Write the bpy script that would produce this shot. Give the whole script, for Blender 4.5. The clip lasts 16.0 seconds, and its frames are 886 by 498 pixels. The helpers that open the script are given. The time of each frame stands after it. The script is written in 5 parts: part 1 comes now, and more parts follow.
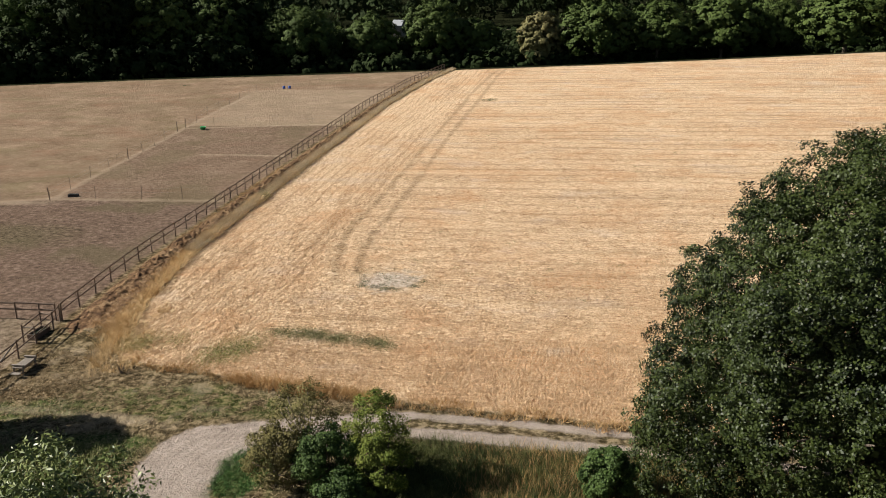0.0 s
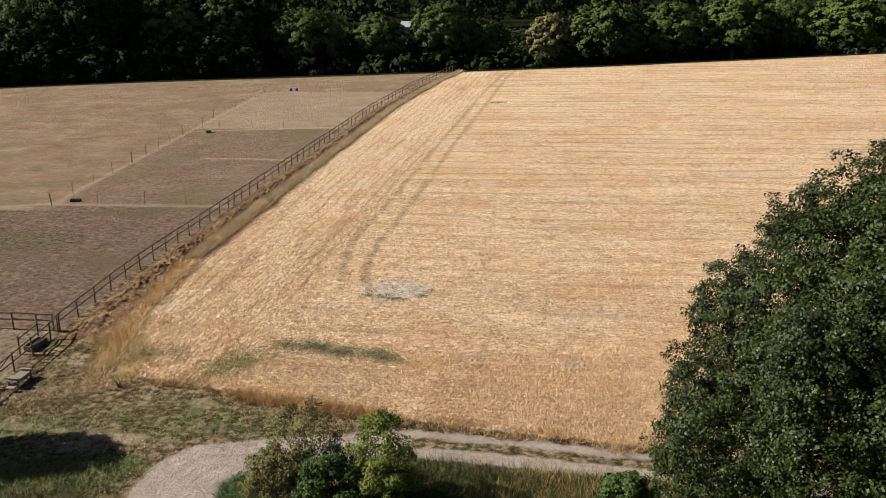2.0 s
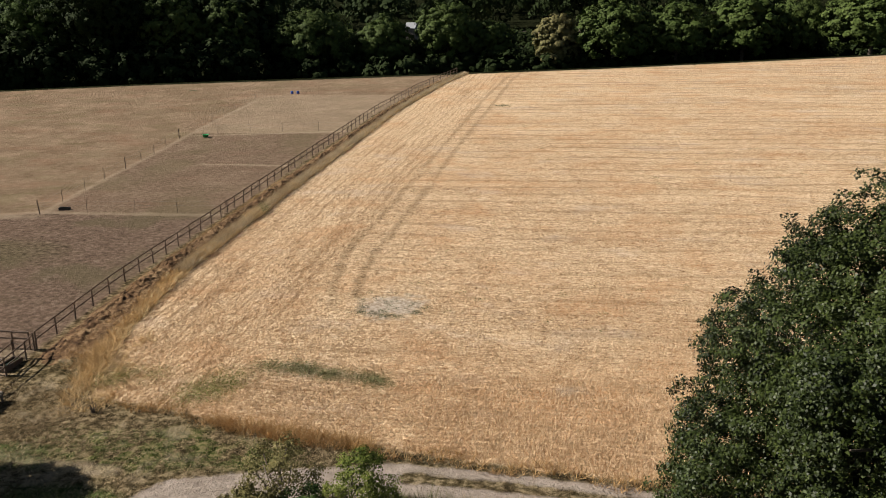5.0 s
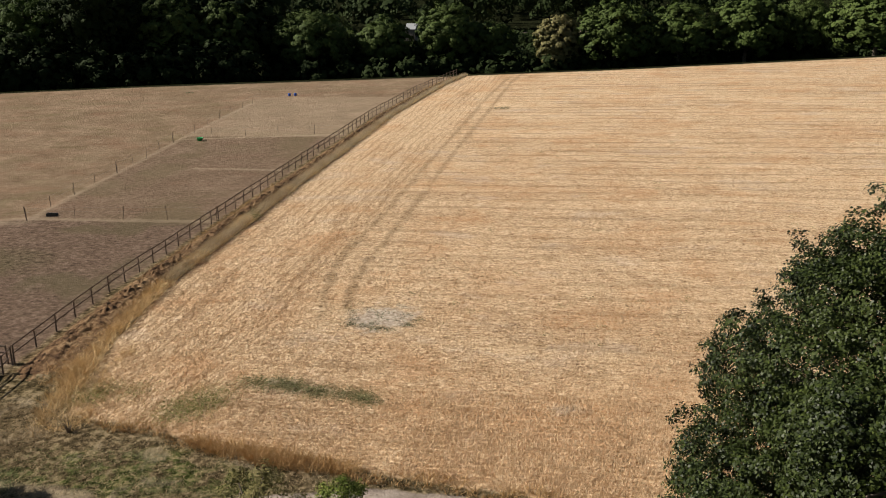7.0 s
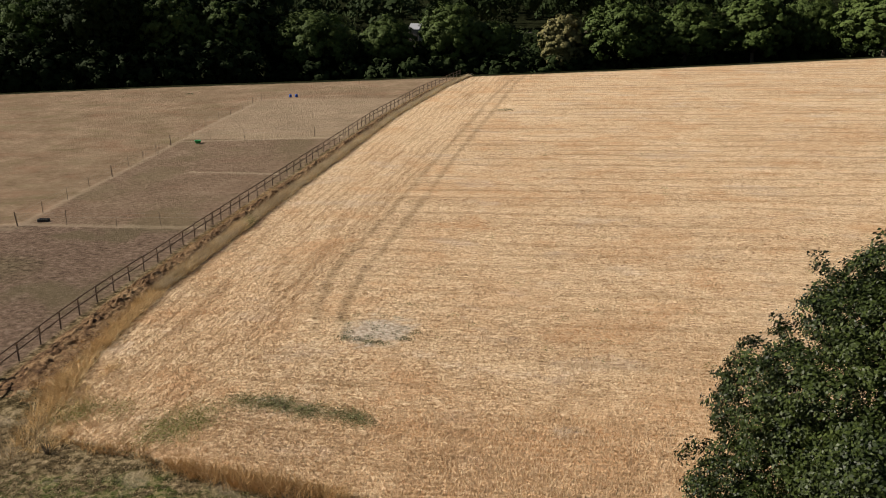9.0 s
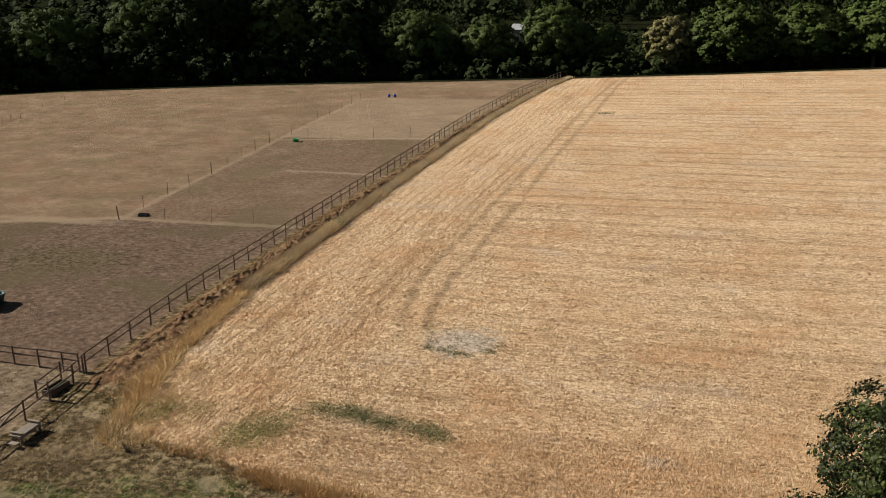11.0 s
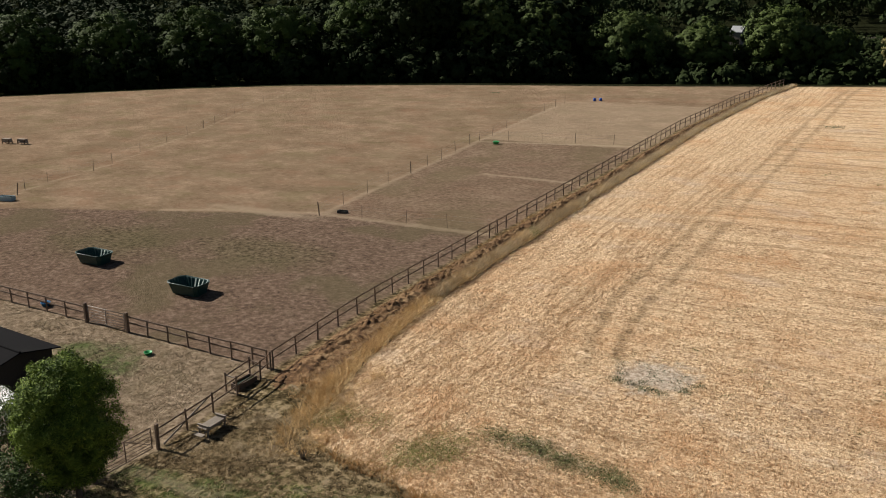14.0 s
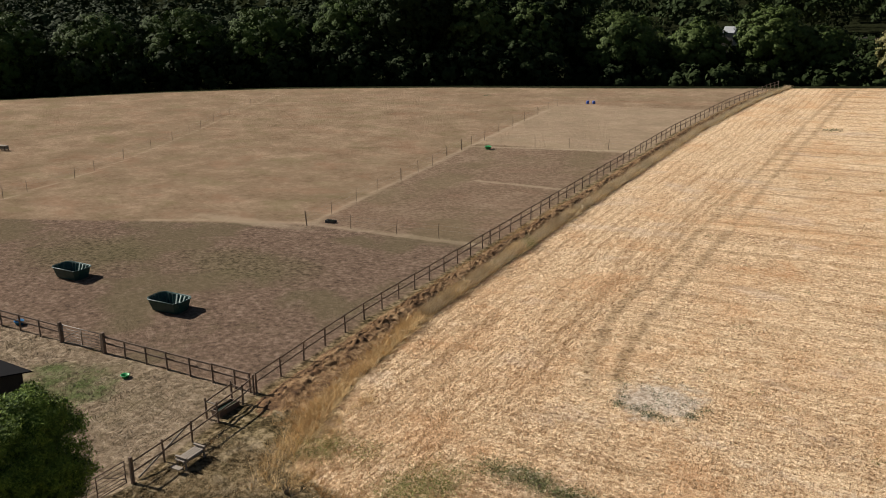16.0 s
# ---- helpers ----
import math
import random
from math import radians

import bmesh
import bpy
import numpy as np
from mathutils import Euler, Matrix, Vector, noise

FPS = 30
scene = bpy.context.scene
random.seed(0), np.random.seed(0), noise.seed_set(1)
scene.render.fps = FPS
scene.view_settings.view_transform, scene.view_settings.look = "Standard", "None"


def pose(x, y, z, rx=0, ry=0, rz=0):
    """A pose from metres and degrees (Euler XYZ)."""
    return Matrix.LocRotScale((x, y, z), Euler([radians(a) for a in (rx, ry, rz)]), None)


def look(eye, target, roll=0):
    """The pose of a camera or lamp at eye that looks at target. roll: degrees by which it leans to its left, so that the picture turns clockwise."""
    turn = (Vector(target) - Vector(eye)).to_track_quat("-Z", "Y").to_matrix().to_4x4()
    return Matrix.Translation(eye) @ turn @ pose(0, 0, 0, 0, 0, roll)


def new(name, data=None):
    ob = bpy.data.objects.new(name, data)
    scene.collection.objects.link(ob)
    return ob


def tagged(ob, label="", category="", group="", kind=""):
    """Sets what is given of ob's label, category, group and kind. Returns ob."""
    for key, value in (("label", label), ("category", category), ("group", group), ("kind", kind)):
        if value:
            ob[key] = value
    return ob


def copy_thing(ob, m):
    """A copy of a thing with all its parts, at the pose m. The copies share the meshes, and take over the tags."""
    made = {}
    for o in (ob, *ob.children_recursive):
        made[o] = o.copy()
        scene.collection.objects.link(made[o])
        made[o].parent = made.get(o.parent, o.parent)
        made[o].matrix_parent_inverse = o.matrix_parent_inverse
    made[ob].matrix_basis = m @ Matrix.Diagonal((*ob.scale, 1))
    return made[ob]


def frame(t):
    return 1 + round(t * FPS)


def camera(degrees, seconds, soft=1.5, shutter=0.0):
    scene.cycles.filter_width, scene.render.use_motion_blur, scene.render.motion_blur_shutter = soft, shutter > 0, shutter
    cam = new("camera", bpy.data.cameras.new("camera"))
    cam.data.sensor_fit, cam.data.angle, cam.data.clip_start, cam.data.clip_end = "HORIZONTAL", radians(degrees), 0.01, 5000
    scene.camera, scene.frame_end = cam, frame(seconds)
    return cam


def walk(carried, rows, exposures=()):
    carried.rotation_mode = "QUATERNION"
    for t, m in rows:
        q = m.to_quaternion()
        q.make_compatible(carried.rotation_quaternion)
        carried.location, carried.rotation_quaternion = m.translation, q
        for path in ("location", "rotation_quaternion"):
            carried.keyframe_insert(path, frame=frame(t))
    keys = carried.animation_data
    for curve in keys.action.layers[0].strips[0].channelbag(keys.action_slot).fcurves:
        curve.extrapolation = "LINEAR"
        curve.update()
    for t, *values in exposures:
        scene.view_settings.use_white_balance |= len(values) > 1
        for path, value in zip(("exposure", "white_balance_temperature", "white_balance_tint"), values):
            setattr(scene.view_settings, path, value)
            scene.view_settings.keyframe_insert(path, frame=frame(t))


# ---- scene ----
cam = camera(54.4, 16.0, soft=0.9)
METRES, EYE, TILT, LEAN, TURN = 16.27, 21.0, 1.0, -2.0, 10.0
ROWS = [
    (0.0, 0.0, 0.0, 0.0, -0.55, -18.49, 1.64),
    (0.5, -0.0026, 0.026, -0.0011, -0.39, -18.46, 1.67),
    (1.0, -0.0031, 0.052, -0.0019, -0.26, -18.44, 1.69),
    (1.5, -0.0019, 0.0802, -0.0031, -0.13, -18.43, 1.71),
    (2.0, -0.0, 0.1102, -0.0042, -0.02, -18.4, 1.75),
    (2.5, 0.0049, 0.1403, -0.0037, 0.1, -18.39, 1.78),
    (3.0, 0.0117, 0.1694, -0.0042, 0.21, -18.38, 1.81),
    (3.5, 0.0206, 0.199, -0.0046, 0.29, -18.38, 1.85),
    (4.0, 0.0304, 0.228, -0.0054, 0.37, -18.37, 1.88),
    (6.5, 0.0749, 0.3759, -0.0114, 0.63, -18.31, 1.94),
    (7.0, 0.0837, 0.407, -0.0112, 0.66, -18.3, 1.96),
    (7.5, 0.0901, 0.4385, -0.0115, 0.7, -18.31, 1.97),
    (8.0, 0.0962, 0.4716, -0.0119, 0.74, -18.32, 1.99),
    (10.5, 0.1243, 0.6258, -0.016, 4.62, -18.17, 2.1),
    (11.0, 0.1291, 0.648, -0.0149, 7.68, -18.08, 2.13),
    (11.5, 0.1322, 0.6695, -0.0133, 10.08, -18.01, 2.13),
    (12.0, 0.1309, 0.6946, -0.0127, 12.47, -17.91, 2.12),
    (12.5, 0.1266, 0.7209, -0.0089, 15.06, -17.83, 2.14),
    (13.0, 0.1186, 0.7496, -0.0049, 17.53, -17.77, 2.13),
    (13.5, 0.1092, 0.7824, -0.0033, 20.03, -17.7, 2.18),
    (14.0, 0.098, 0.8177, -0.0006, 21.18, -17.66, 2.24),
    (14.5, 0.0851, 0.8564, 0.0005, 21.03, -17.67, 2.28),
    (15.0, 0.0695, 0.8952, 0.0014, 20.86, -17.68, 2.31),
    (15.5, 0.0537, 0.9316, 0.004, 20.7, -17.68, 2.34),
    (16.0, 0.0399, 0.9665, 0.0067, 20.54, -17.66, 2.37),
]
walk(cam, [(t, pose(0, 0, EYE, TILT, LEAN, TURN) @ pose(METRES * x, METRES * y, METRES * z, 90 + pitch, roll, yaw)) for t, x, y, z, yaw, pitch, roll in ROWS],
     exposures=[(0.0, 1.14, 6370, 10), (3.5, 1.01, 6500, 10), (7.0, 0.86, 6620, 10), (11.0, 0.79, 6770, 10), (12.5, 0.78, 6720, 10), (14.5, 0.93, 6540, 10), (16.0, 0.95, 6540, 10)])

# ---- light ----
SUN_EL, SUN_AZ = 31.8, 183.5
world = bpy.data.worlds.new("sky")
scene.world = world
world.use_nodes = True
_wt = world.node_tree
_bg = _wt.nodes["Background"]
_sky = _wt.nodes.new("ShaderNodeTexSky")
_sky.sky_type = "NISHITA"
_sky.sun_disc = False
_sky.sun_elevation = radians(SUN_EL)
_sky.sun_rotation = radians(266.5)
_wt.links.new(_sky.outputs["Color"], _bg.inputs["Color"])
_bg.inputs["Strength"].default_value = 0.024
sun_data = bpy.data.lights.new("sun", "SUN")
sun_data.energy, sun_data.angle, sun_data.color = 4.4, radians(0.55), (1.0, 0.94, 0.86)
sun = new("sun", sun_data)
sun.matrix_world = look((60 * math.cos(radians(SUN_EL)) * math.cos(radians(SUN_AZ)), 60 * math.cos(radians(SUN_EL)) * math.sin(radians(SUN_AZ)), 60 * math.sin(radians(SUN_EL))), (0, 0, 0))

# ---- small tools ----
RNG = np.random.default_rng(7)


def lerp(v, xs, ys):
    return np.interp(v, xs, ys)


def smooth(t):
    t = np.clip(t, 0, 1)
    return t * t * (3 - 2 * t)


EDGE_X = (-320, -177, -147, -125, -89, -46, -27, 0, 30, 62, 160, 400)
EDGE_Y = (30, 122, 142, 153, 163, 170.8, 175, 181, 190, 200, 226, 270)


def edge(x):
    """y of the far edge of the fields."""
    return lerp(x, EDGE_X, EDGE_Y)


def ground_z(x, y):
    x, y = np.asarray(x, float), np.asarray(y, float)
    z = 0.031357 * np.clip(x, -400, 400) + 0.023264 * np.clip(y, -200, 700) - 0.016
    z = z - 0.9 * smooth((-15 - x) / 20) * smooth((60 - y) / 22)
    d = y - edge(x)
    z = z - 7.0 * smooth((d + 1) / 46)
    z = z + 45 * smooth((d - 260) / 500)
    return z


def gz(x, y):
    return float(ground_z(x, y))


# ---- materials ----
class Mat:
    """A node material with a few short cuts."""

    def __init__(self, name, rough=0.8, spec=0.3, metal=0.0):
        self.m = bpy.data.materials.new(name)
        self.m.use_nodes = True
        self.t = self.m.node_tree
        self.b = self.t.nodes["Principled BSDF"]
        self.b.inputs["Roughness"].default_value = rough
        self.b.inputs["Specular IOR Level"].default_value = spec
        self.b.inputs["Metallic"].default_value = metal

    def node(self, kind, **values):
        n = self.t.nodes.new(kind)
        for k, v in values.items():
            self.put(n.inputs[k], v)
        return n

    def put(self, socket, v):
        if hasattr(v, "is_output"):
            self.t.links.new(v, socket)
        else:
            socket.default_value = v

    def pos(self):
        return self.node("ShaderNodeNewGeometry").outputs["Position"]

    def obj(self):
        return self.node("ShaderNodeTexCoord").outputs["Object"]

    def island(self):
        return self.node("ShaderNodeNewGeometry").outputs["Random Per Island"]

    def rand(self):
        return self.node("ShaderNodeObjectInfo").outputs["Random"]

    def attr(self, name):
        n = self.t.nodes.new("ShaderNodeAttribute")
        n.attribute_name = name
        return n.outputs["Fac"]

    def scaled(self, vec, x, y, z):
        n = self.node("ShaderNodeVectorMath")
        n.operation = "MULTIPLY"
        self.put(n.inputs[0], vec)
        n.inputs[1].default_value = (x, y, z)
        return n.outputs[0]

    def noise(self, vec, scale, detail=3.0, rough=0.55, distortion=0.0):
        n = self.node("ShaderNodeTexNoise", Vector=vec, Scale=scale, Detail=detail, Roughness=rough, Distortion=distortion)
        return n.outputs["Fac"]

    def math(self, op, a, b=0.0, clamp=False):
        n = self.node("ShaderNodeMath")
        n.operation, n.use_clamp = op, clamp
        self.put(n.inputs[0], a)
        self.put(n.inputs[1], b)
        return n.outputs[0]

    def span(self, v, a, b, c=0.0, d=1.0):
        n = self.node("ShaderNodeMapRange")
        n.interpolation_type = "SMOOTHSTEP"
        self.put(n.inputs["Value"], v)
        for k, q in (("From Min", a), ("From Max", b), ("To Min", c), ("To Max", d)):
            self.put(n.inputs[k], q)
        return n.outputs["Result"]

    def ramp(self, fac, stops):
        n = self.node("ShaderNodeValToRGB", Fac=fac)
        e = n.color_ramp.elements
        while len(e) < len(stops):
            e.new(0.5)
        for q, (p, c) in zip(e, stops):
            q.position, q.color = p, (*c, 1)
        return n.outputs["Color"]

    def mix(self, fac, a, b, how="MIX"):
        n = self.node("ShaderNodeMix")
        n.data_type, n.blend_type = "RGBA", how
        self.put(n.inputs[0], fac)
        for s, v in ((n.inputs[6], a), (n.inputs[7], b)):
            self.put(s, (*v, 1) if isinstance(v, tuple) else v)
        return n.outputs[2]

    def colour(self, c):
        self.put(self.b.inputs["Base Color"], (*c, 1) if isinstance(c, tuple) else c)
        return self

    def bump(self, height, strength=0.5, distance=0.05):
        n = self.node("ShaderNodeBump", Strength=strength, Distance=distance, Height=height)
        self.t.links.new(n.outputs["Normal"], self.b.inputs["Normal"])
        return self


def leaf_material(name, dark, mid, light, rough=0.5, spec=0.35, big=0.25):
    """Leaves: each one its own shade, with broad drifts of colour over the crown."""
    a = Mat(name, rough, spec)
    one = a.ramp(a.island(), [(0.0, dark), (0.55, mid), (1.0, light)])
    drift = a.noise(a.pos(), big, 2.0)
    c = a.mix(a.span(drift, 0.35, 0.7), one, a.mix(0.55, one, light))
    a.colour(a.mix(a.math("MULTIPLY", a.rand(), 0.35), c, mid))
    return a.m


def wood_material(name, dark, light, rough=0.85, grain=(6, 6, 0.8)):
    a = Mat(name, rough, 0.2)
    p = a.obj()
    g = a.noise(a.scaled(p, *grain), 7.0, 5.0, 0.6, 0.6)
    stain = a.noise(p, 1.3, 3.0)
    c = a.ramp(g, [(0.3, dark), (0.7, light)])
    c = a.mix(a.span(stain, 0.45, 0.75, 0, 0.55), c, dark)
    c = a.mix(a.math("MULTIPLY", a.rand(), 0.3), c, light)
    a.colour(c).bump(g, 0.4, 0.01)
    return a.m


def blade_material(name, dark, light, rough=0.75, drift=0.4):
    a = Mat(name, rough, 0.2)
    c = a.ramp(a.island(), [(0.0, dark), (1.0, light)])
    n = a.noise(a.pos(), drift, 3.0)
    a.colour(a.mix(a.span(n, 0.35, 0.7, 0, 0.6), c, dark))
    return a.m


def plain_material(name, c, rough=0.5, spec=0.4, metal=0.0, dirt=(0.12, 0.10, 0.07), amount=0.35, scale=3.0):
    a = Mat(name, rough, spec, metal)
    n = a.noise(a.obj(), scale, 5.0, 0.6)
    a.colour(a.mix(a.span(n, 0.45, 0.8, 0, amount), c, dirt))
    a.put(a.b.inputs["Roughness"], a.span(n, 0.3, 0.8, rough, min(1, rough + 0.25)))
    return a.m


def ground_material():
    a = Mat("ground", 1.0, 0.0)
    p = a.pos()
    x = a.node("ShaderNodeSeparateXYZ", Vector=p)
    px, py = x.outputs["X"], x.outputs["Y"]
    fine = a.noise(p, 5.0, 5.0, 0.65)
    mid = a.noise(p, 0.9, 4.0, 0.6)
    broad = a.noise(p, 0.11, 4.0, 0.6)
    wob = a.math("SUBTRACT", a.noise(p, 0.7, 5.0, 0.65), 0.5)

    def inside(name, soft=0.25, rough=1.2):
        d = a.math("ADD", a.attr(name), a.math("MULTIPLY", wob, rough))
        return a.span(d, -soft, soft)

    # rough verge: dry straw, olive green and bare earth
    speck = a.noise(a.scaled(p, 0.8, 1.0, 1), 3.0, 4.0, 0.66)
    verge = a.ramp(a.math("ADD", a.math("MULTIPLY", speck, 0.75), a.math("MULTIPLY", mid, 0.25)),
                   [(0.4, (0.036, 0.027, 0.014)), (0.5, (0.115, 0.085, 0.046)), (0.6, (0.29, 0.222, 0.135))])
    green = a.ramp(speck, [(0.4, (0.022, 0.03, 0.008)), (0.5, (0.06, 0.08, 0.02)), (0.6, (0.2, 0.175, 0.08))])
    patchy = a.span(a.math("ADD", a.math("MULTIPLY", mid, 0.5), a.math("MULTIPLY", broad, 0.5)), 0.45, 0.53, 0, 0.9)
    patchy = a.math("MULTIPLY", patchy, a.span(a.math("ADD", a.attr("greenish"), a.math("MULTIPLY", wob, 1.2)), -0.5, 0.6, 0.12, 1.0))
    col = a.mix(patchy, verge, green)
    col = a.mix(a.span(a.noise(p, 0.45, 5.0, 0.7), 0.54, 0.66, 0, 0.5), col, (0.29, 0.23, 0.16))
    # the open grazing land beyond
    streak = a.math("ADD", a.math("MULTIPLY", a.noise(a.scaled(p, 0.85, 1.0, 1), 0.2, 6.0, 0.68), 0.6), a.math("MULTIPLY", a.noise(a.scaled(p, 0.7, 1, 1), 1.3, 5.0, 0.7), 0.4))
    past = a.ramp(a.math("ADD", a.math("MULTIPLY", streak, 0.76), a.math("MULTIPLY", speck, 0.24)),
                  [(0.35, (0.135, 0.095, 0.058)), (0.5, (0.222, 0.157, 0.103)), (0.66, (0.35, 0.258, 0.178))])
    past = a.mix(a.span(broad, 0.45, 0.66, 0, 0.4), past, (0.17, 0.13, 0.08))
    tint = a.noise(a.scaled(p, 0.6, 1, 1), 0.22, 5.0, 0.65)
    past = a.mix(a.span(tint, 0.52, 0.66, 0, 0.55), past, a.mix(0.6, past, (0.24, 0.135, 0.085)))
    past = a.mix(a.span(tint, 0.34, 0.48, 0.6, 0.0), past, a.mix(0.6, past, (0.15, 0.13, 0.065)))
    col = a.mix(inside("pasture"), col, past)
    # grazed paddocks, bare and brownish grey
    bare = a.ramp(a.math("ADD", a.math("MULTIPLY", speck, 0.75), a.math("MULTIPLY", mid, 0.25)),
                  [(0.33, (0.067, 0.048, 0.035)), (0.5, (0.148, 0.102, 0.073)), (0.67, (0.245, 0.178, 0.133))])
    bare = a.mix(a.span(broad, 0.48, 0.62, 0, 0.6), bare, (0.115, 0.097, 0.055))
    bare = a.mix(a.span(py, 73.5, 75.0, 0, 0.75), bare, a.mix(0.45, past, bare))
    bare = a.mix(a.math("MULTIPLY", inside("olive", 1.2, 3.0), 0.6), bare, a.ramp(speck, [(0.38, (0.05, 0.045, 0.023)), (0.62, (0.16, 0.134, 0.078))]))
    col = a.mix(inside("paddock", 0.4, 1.5), col, bare)
    col = a.mix(a.math("MULTIPLY", inside("pale_paddock", 0.6, 2.0), 0.6), col,
                a.ramp(streak, [(0.3, (0.232, 0.175, 0.119)), (0.7, (0.366, 0.281, 0.196))]))
    # trodden lines along the light fences
    col = a.mix(a.math("MULTIPLY", inside("trodden", 0.3, 0.8), 0.5), col, (0.36, 0.285, 0.2))
    # yard below the rail fence
    yard = a.ramp(a.math("ADD", a.math("MULTIPLY", speck, 0.75), a.math("MULTIPLY", mid, 0.25)),
                  [(0.38, (0.125, 0.093, 0.06)), (0.5, (0.225, 0.17, 0.116)), (0.64, (0.345, 0.272, 0.193))])
    yard = a.mix(a.span(broad, 0.5, 0.62, 0, 0.35), yard, (0.12, 0.105, 0.055))
    col = a.mix(inside("yard"), col, yard)
    # broken earth bank between fence and stubble
    bank = a.ramp(fine, [(0.32, (0.075, 0.05, 0.028)), (0.5, (0.19, 0.13, 0.07)), (0.7, (0.34, 0.25, 0.14))])
    col = a.mix(inside("bank", 0.3, 0.9), col, bank)
    # stubble, drilled across the field, with a headland along the fence
    head = a.span(a.math("ADD", px, a.math("MULTIPLY", wob, 1.5)), -19.6, -18.2)
    tail = a.math("SUBTRACT", 1.0, head)
    rows_x = a.noise(a.scaled(p, 0.6, 2.0, 1), 2.3, 4.0, 0.7)
    rows_y = a.noise(a.scaled(p, 2.0, 0.6, 1), 2.3, 4.0, 0.7)
    swath_x = a.noise(a.scaled(p, 0.012, 0.32, 1), 1.0, 2.0, 0.5)
    swath_y = a.noise(a.scaled(p, 0.32, 0.012, 1), 1.0, 2.0, 0.5)
    rows = a.math("ADD", a.math("MULTIPLY", rows_x, head), a.math("MULTIPLY", rows_y, tail))
    swath = a.math("ADD", a.math("MULTIPLY", swath_x, head), a.math("MULTIPLY", swath_y, tail))
    clump = a.noise(p, 4.2, 5.0, 0.74)
    grit = a.noise(p, 9.0, 3.0, 0.78)
    tone = a.math("ADD", a.math("MULTIPLY", rows, 0.27), a.math("ADD", a.math("MULTIPLY", clump, 0.31), a.math("ADD", a.math("MULTIPLY", swath, 0.08), a.math("MULTIPLY", grit, 0.34))))
    straw = a.ramp(tone, [(0.4, (0.12, 0.072, 0.037)), (0.452, (0.37, 0.238, 0.137)), (0.512, (0.655, 0.477, 0.3)), (0.585, (0.87, 0.70, 0.482))])
    straw = a.mix(a.span(broad, 0.47, 0.63, 0, 0.5), straw, a.mix(0.5, straw, (0.46, 0.245, 0.115)))
    hue = a.noise(a.scaled(p, 0.6, 1.0, 1), 0.28, 4.0, 0.6)
    straw = a.mix(a.span(hue, 0.52, 0.66, 0, 0.5), straw, a.mix(0.7, straw, (0.50, 0.26, 0.12)))
    straw = a.mix(a.span(hue, 0.32, 0.44, 0.45, 0.0), straw, a.mix(0.6, straw, (0.53, 0.45, 0.38)))
    # drill lines, broken into dashes
    dash = a.noise(a.scaled(p, 0.09, 0.5, 1), 1.0, 4.0, 0.7)
    bend = a.math("MULTIPLY", a.math("SUBTRACT", a.noise(a.scaled(p, 0.02, 0.1, 1), 1.0, 2.0), 0.5), 4.0)
    wave = a.math("SINE", a.math("MULTIPLY", a.math("ADD", py, bend), 2.35))
    line = a.math("ADD", a.span(wave, 0.55, 1.0, 0.0, 0.2), dash)
    straw = a.mix(a.math("MULTIPLY", a.span(line, 0.58, 0.72, 0, a.span(py, 60, 110, 0.45, 0.75)), head), straw, a.mix(0.6, straw, (0.20, 0.12, 0.055)))
    dash = a.noise(a.scaled(p, 0.5, 0.09, 1), 1.0, 4.0, 0.7)
    wave = a.math("SINE", a.math("MULTIPLY", a.math("ADD", px, a.math("MULTIPLY", bend, 0.4)), 6.3))
    line = a.math("ADD", a.span(wave, 0.2, 1.0, 0.0, 0.2), dash)
    straw = a.mix(a.math("MULTIPLY", a.span(line, 0.57, 0.7, 0, 0.55), tail), straw, a.mix(0.6, straw, (0.20, 0.12, 0.055)))
    straw = a.mix(a.math("MULTIPLY", inside("orange", 2.5, 5.0), 0.5), straw, a.mix(0.6, straw, (0.58, 0.34, 0.17)))
    straw = a.mix(a.math("MULTIPLY", inside("streak", 0.5, 1.8), 0.6), straw, a.ramp(clump, [(0.38, (0.10, 0.055, 0.03)), (0.6, (0.42, 0.25, 0.125))]))
    straw = a.mix(a.math("MULTIPLY", inside("wheel", 0.3, 1.5), a.span(py, 60, 100, 0.75, 0.5)), straw, a.ramp(clump, [(0.4, (0.085, 0.055, 0.03)), (0.6, (0.40, 0.27, 0.15))]))
    straw = a.mix(a.math("MULTIPLY", inside("bare_patch", 0.5, 3.4), 0.8), straw,
                  a.ramp(clump, [(0.38, (0.27, 0.22, 0.17)), (0.62, (0.62, 0.54, 0.45))]))
    col = a.mix(inside("stubble", 0.2, 0.9), col, straw)
    # chalky track
    chalk = a.ramp(a.math("ADD", a.math("MULTIPLY", fine, 0.45), a.math("MULTIPLY", mid, 0.55)),
                   [(0.3, (0.25, 0.203, 0.163)), (0.5, (0.345, 0.284, 0.234)), (0.72, (0.46, 0.385, 0.325))])
    arc = a.node("ShaderNodeCombineXYZ", X=a.math("MULTIPLY", a.attr("track"), 1.7), Y=a.math("MULTIPLY", px, 0.12), Z=a.math("MULTIPLY", py, 0.12)).outputs[0]
    chalk = a.mix(a.span(a.noise(arc, 2.2, 4.0, 0.65), 0.44, 0.62, 0, 0.24), chalk, (0.165, 0.135, 0.105))
    stones = a.node("ShaderNodeTexVoronoi", Vector=p, Scale=7.0).outputs["Distance"]
    chalk = a.mix(a.span(stones, 0.05, 0.2, 0.07, 0.0), chalk, (0.46, 0.41, 0.35))
    col = a.mix(inside("track", 0.15, 0.8), col, chalk)
